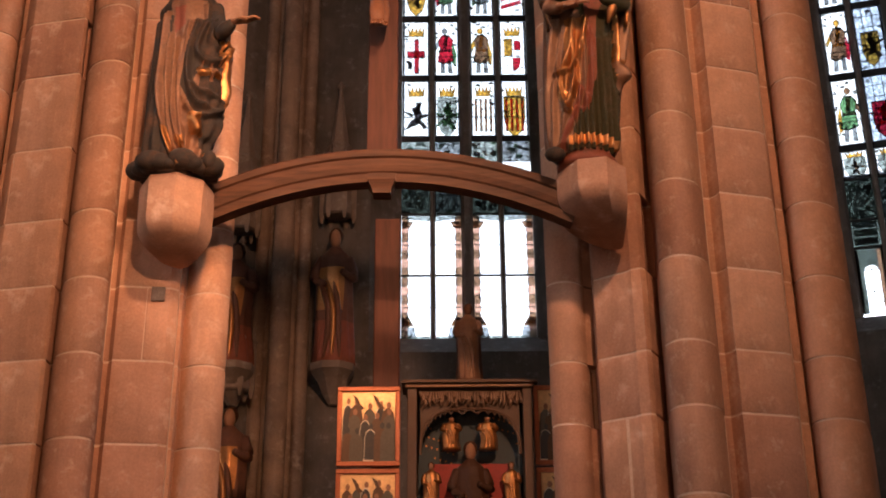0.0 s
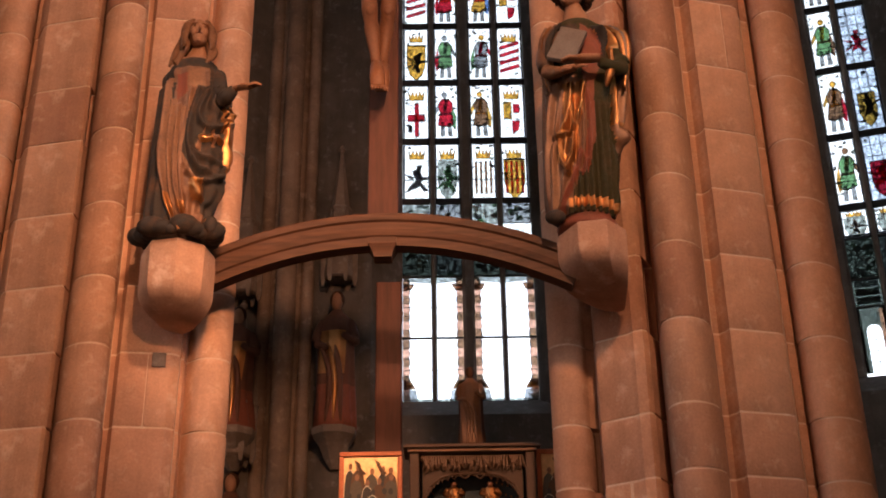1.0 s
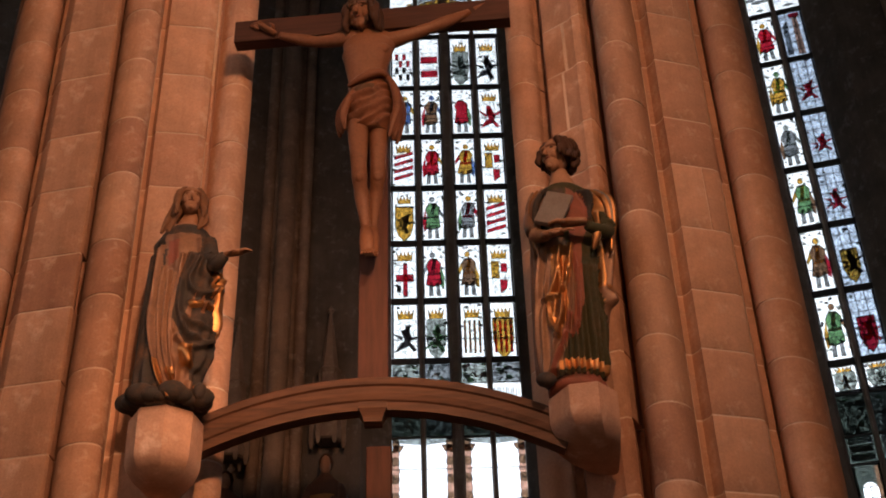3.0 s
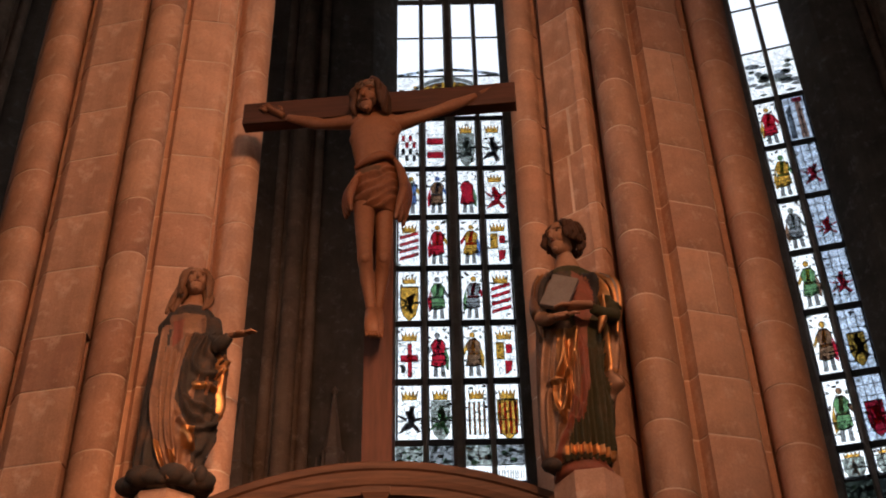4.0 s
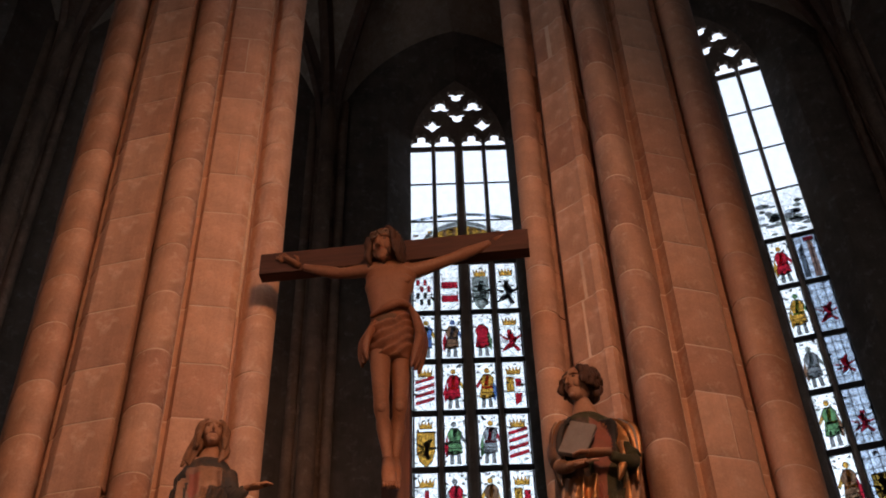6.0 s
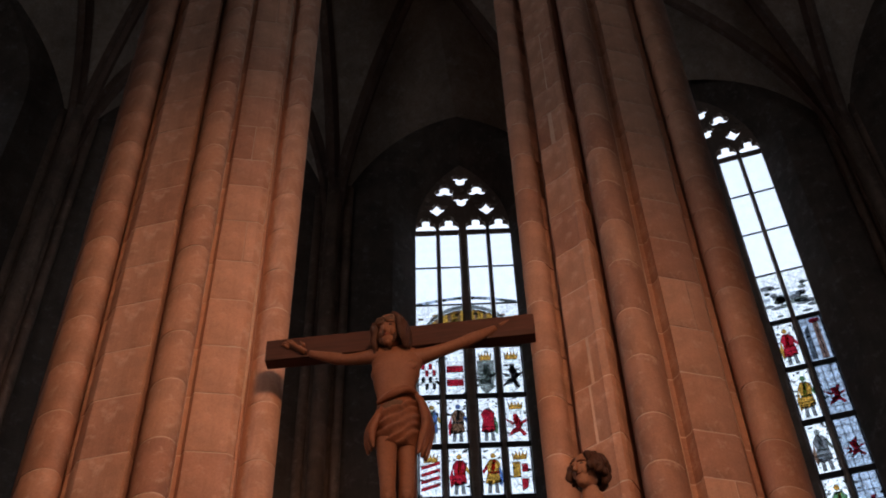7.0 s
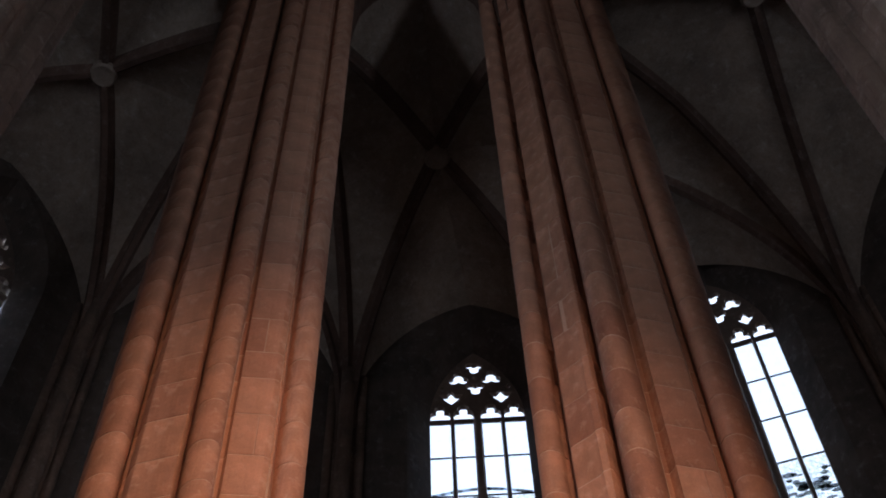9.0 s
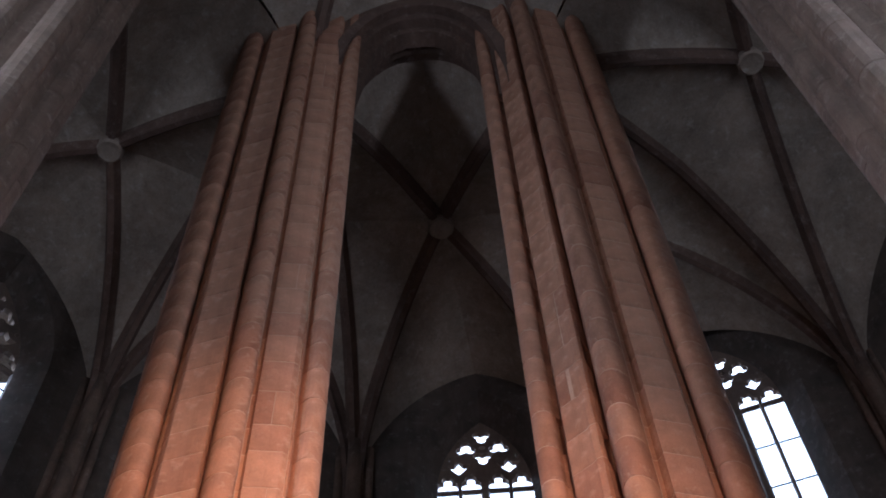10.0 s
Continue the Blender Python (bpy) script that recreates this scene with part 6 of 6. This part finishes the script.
def small_figure(label, place, h, w, mats=(GOLD, SKIN, HAIR, DARKWOOD), turn=-90, parent=None, seed=1):
    """A small carved figure: a folded robe with arms and a head."""
    x, y, z = place
    bm = bmesh.new()
    r = random.Random(seed)
    rows = smooth_rows([(x, y, z, w * 0.52, w * 0.42, 0.12), (x + r.uniform(-0.1, 0.1) * w, y, z + 0.3 * h, w * 0.46, w * 0.36, 0.14), (x, y, z + 0.6 * h, w * 0.46, w * 0.36, 0.09), (x, y, z + 0.78 * h, w * 0.40, w * 0.28, 0.04), (x, y, z + 0.86 * h, w * 0.14, w * 0.14, 0.0)], 4)
    robe(bm, rows, 40, [(11, 0.6, r.random() * 3), (5, 0.5, 1.0)], lambda a, k: (0 if 215 < a < 300 and 0.25 < k < 0.62 else 4 if k < 0.25 else 3) if len(mats) > 4 else (0 if 200 < a < 330 or len(mats) < 4 else 3), 0.6)
    for s in (-1, 1):
        tube(bm, curve_pts([(x + s * w * 0.34, y, z + 0.77 * h), (x + s * w * 0.5, y - w * 0.15, z + 0.62 * h), (x + s * w * 0.2, y - w * 0.42, z + (0.60 + 0.05 * s) * h)], 4), [w * 0.15] * 5 + [w * 0.12, w * 0.1, w * 0.09, w * 0.07], 8, 3 if len(mats) > 4 else 0)
    for k in range(3):
        fold(bm, [(x - w * 0.4 + w * 0.2 * k, y - w * 0.3, z + 0.6 * h), (x - w * 0.1 + w * 0.12 * k, y - w * 0.42, z + 0.35 * h), (x - w * 0.2 + w * 0.2 * k, y - w * 0.4, z + 0.03 * h)], w * 0.09, w * 0.08, 0 if len(mats) < 5 or k == 1 else 3)
    ball(bm, (x, y - w * 0.06, z + 0.92 * h), (w * 0.15, w * 0.17, h * 0.075), 1, 10, 8)
    ball(bm, (x, y + w * 0.02, z + 0.945 * h), (w * 0.2, w * 0.19, h * 0.07), 2, 10, 8)
    return tagged(part("carved_figure", bm, list(mats), smooth=True), label, "statue", "carved figures")


for dx, z, h, w in ((-0.14, 3.42, 0.25, 0.13), (0.13, 3.42, 0.25, 0.13), (-0.29, 2.95, 0.38, 0.12), (0.30, 2.95, 0.38, 0.12)):
    small_figure("small gilded carved figure standing in the altar shrine", (0.19 + dx, AY - 0.0, z), h, w, seed=int(z * 100 + dx * 50))
small_figure("carved seated figure in the middle of the altar shrine", (0.19, AY - 0.04, 2.55), 0.92, 0.27, (HAIR, SKIN, HAIR, DULL), seed=5)
small_figure("dark carved figure standing on top of the altarpiece", (0.19, AY + 0.02, ATOP), 0.64, 0.19, (DULL, HAIR, HAIR, HAIR), seed=9)
for s in (-1, 1):
    for row, (z, h) in enumerate(((3.30, 0.60), (2.68, 0.60), (2.06, 0.60))):
        painted_panel("wing_panel", altar, 0.47, h, (-W0 - 0.56 if s < 0 else W0 + 0.05, -0.02, z), 3 + row + s, PANEL_GOLD)

# post standing behind the altar
bm = bmesh.new()
box(bm, -0.105, 0.105, -0.07, 0.07, 0.0, 5.42, 0.012)
ob = part("wooden_post", bm, CROSSWOOD)
ob.location = (-0.455, 8.95, 0)
tagged(ob, "dark red wooden post standing behind the altarpiece", "post")


# ---- figures with consoles and canopies on the far wall ----
def console(x, y, z):
    bm = bmesh.new()
    loft(bm, [octagon(x, y + d, zz, r, r, 8) for zz, r, d in ((z - 0.42, 0.06, 0.22), (z - 0.3, 0.14, 0.16), (z - 0.16, 0.2, 0.06), (z - 0.08, 0.27, 0.0), (z, 0.28, 0.0))])
    return tagged(part("stone_console", bm, TRACERY), "dark carved stone console on the choir wall", "console", "wall consoles")


def canopy(x, y, z):
    root = empty("stone_canopy", Matrix.Translation((x, y, z)))
    tagged(root, "dark gothic stone canopy with gables and a spire", "canopy", "wall canopies")
    bm = bmesh.new()
    loft(bm, [octagon(0, 0, zz, r, r, 6, 0) for zz, r in ((-0.02, 0.16), (0.0, 0.2), (0.10, 0.2), (0.30, 0.17), (0.42, 0.16))])
    part("hood", bm, TRACERY, root)
    bm = bmesh.new()
    loft(bm, [octagon(0, 0, zz, r, r, 6, 0) for zz, r in ((0.42, 0.19), (0.9, 0.14), (0.95, 0.17), (1.0, 0.12), (1.8, 0.02), (1.85, 0.05), (1.92, 0.01))])
    part("spire", bm, TRACERY, root)
    for k in range(6):
        a = radians(60 * k)
        bm = bmesh.new()
        loft(bm, [octagon(0.2 * math.cos(a), 0.2 * math.sin(a), zz, r, r, 4, 45) for zz, r in ((-0.1, 0.02), (0.0, 0.045), (0.55, 0.04), (0.58, 0.06), (0.62, 0.035), (0.9, 0.006))])
        part("pinnacle", bm, TRACERY, root)
    return root


before_figures = set(bpy.data.objects)
for x, y, z, h in ((-1.32, 13.34, 5.45, 1.75), (-2.45, 12.95, 5.35, 1.5), (-2.42, 12.95, 3.35, 1.5)):
    console(x, y, z)
    small_figure("dark painted saint figure with gilded robe on a wall console", (x, y, z), h, 0.46, (GOLD, SKIN, HAIR, ROBE, RED), seed=int(100 * abs(x)))
    canopy(x, y + 0.12, z + h + 0.24)
for ob in [o for o in bpy.data.objects if o not in before_figures and o.parent is None]:
    ob.matrix_world = FAR @ ob.matrix_world

# ---- arch between the piers, side piers ----
def round_ring(w, z0, z1, n=16):
    """A broad, barely pointed arch line from (w, z0) over the crown at z1 to (-w, z0)."""
    half = [(w * math.cos(a) ** 0.85 if a < 1.57 else 0.0, z0 + (z1 - z0) * math.sin(a)) for a in (math.pi / 2 * i / n for i in range(n + 1))]
    return half + [(-x, z) for x, z in half[-2::-1]]


X0, X1, ZA, ZB = -1.64, 0.88, 20.6, 24.75
CX, HW = (X0 + X1) / 2, (X1 - X0) / 2
arch = empty("pier_arch", Matrix.Translation((CX, 8.1, ZA)))
tagged(arch, "stepped sandstone arch joining the tops of two piers, shade put into its colour", "arch", kind="structure")
# the dark rib colour stands in for shade on the orders and spandrel
for grow, y0, y1 in ((0.0, 7.95, 8.35), (0.14, 7.72, 8.55), (0.30, 7.50, 8.75)):
    bm = bmesh.new()
    p_line, q_line = round_ring(HW + grow, 0.0, ZB - ZA + grow), round_ring(HW + grow + 0.22, 0.0, ZB - ZA + grow + 0.22)
    loft(bm, [[(p[0], y0 - 8.05, p[1]), (p[0], y1 - 8.1, p[1]), (q[0], y1 - 8.1, q[1]), (q[0], y0 - 8.1, q[1])] for p, q in zip(p_line, q_line)])
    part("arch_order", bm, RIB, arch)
bm = bmesh.new()
crown_line = round_ring(HW + 0.50, 0.0, ZB - ZA + 0.50)
loft(bm, [[(x, -0.48, z), (x, 0.6, z), (x, 0.6, 5.4), (x, -0.48, 5.4)] for x, z in crown_line])
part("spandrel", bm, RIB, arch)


def side_pier(c, turn):
    root = empty("side_pier", Matrix.Translation((*c, 0)) @ Matrix.Rotation(radians(turn), 4, "Z"))
    tagged(root, "tall bundled sandstone pier of the choir, its shade put into the colour", "pillar", "choir piers", "structure")
    bm = bmesh.new()
    loft(bm, [[(0.72 * math.cos(a * math.pi / 8), 0.72 * math.sin(a * math.pi / 8), z) for a in range(16)] for z in (0, 26.0)])
    part("core", bm, SHADE_SAND, root)
    for k in range(8):
        a = radians(45 * k)
        r = 0.20 if k % 2 else 0.15
        z = 0.0
        n = 0
        while z < 25.5:
            h = 1.0 + 0.17 * ((k * 3 + n) % 4)
            bm = bmesh.new()
            loft(bm, [[(0.74 * math.cos(a) + q * math.cos(b * math.pi / 7), 0.74 * math.sin(a) + q * math.sin(b * math.pi / 7), zz) for b in range(14)] for zz, q in ((z + 0.003, r - 0.008), (z + 0.015, r), (z + h - 0.015, r), (z + h - 0.003, r - 0.008))])
            part("shaft_drum", bm, SHADE_SAND, root)
            z += h
            n += 1


for c, t in (((-5.5, 5.0), 10), ((5.0, 4.9), -10), ((-5.6, 0.0), 0), ((5.0, 0.0), 0)):
    side_pier(c, t)

# unseen housings and stands, added to go with the three spots
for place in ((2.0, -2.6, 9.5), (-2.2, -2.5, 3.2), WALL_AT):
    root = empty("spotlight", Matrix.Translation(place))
    tagged(root, "unseen black metal lamp housing on a tall slender stand, added", "lamp")
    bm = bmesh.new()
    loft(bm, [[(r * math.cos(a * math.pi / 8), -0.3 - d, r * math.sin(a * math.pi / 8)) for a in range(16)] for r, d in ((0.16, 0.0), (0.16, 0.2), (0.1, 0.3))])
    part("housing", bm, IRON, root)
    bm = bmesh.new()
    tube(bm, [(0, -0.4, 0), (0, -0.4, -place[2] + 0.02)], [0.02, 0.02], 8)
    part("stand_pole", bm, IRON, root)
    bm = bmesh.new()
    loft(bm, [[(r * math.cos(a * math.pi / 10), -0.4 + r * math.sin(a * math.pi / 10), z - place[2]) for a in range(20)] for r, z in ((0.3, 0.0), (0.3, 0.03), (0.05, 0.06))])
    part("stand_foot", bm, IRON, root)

# ---- the stones of the two great piers ----
left_pier = pier("great bundled pier of pink sandstone blocks with pale joints", LEFT_PIER, (-2.62, 8.35), 11, 2, 1.25, 0.006)
bm = bmesh.new()
box(bm, -0.045, 0.045, -0.02, 0.008, -0.05, 0.05, 0.004)
plug = part("stone_plug", bm, TRACERY, left_pier, "small dark square stone plug")
plug.location = (-1.94 + 2.62, 7.490 - 8.35, 4.27)
plug.rotation_euler.z = 0.14
pier("great bundled pier of pink sandstone blocks, some darker red", RIGHT_PIER, (1.85, 8.35), 12, 0, -1.13, 0.001)
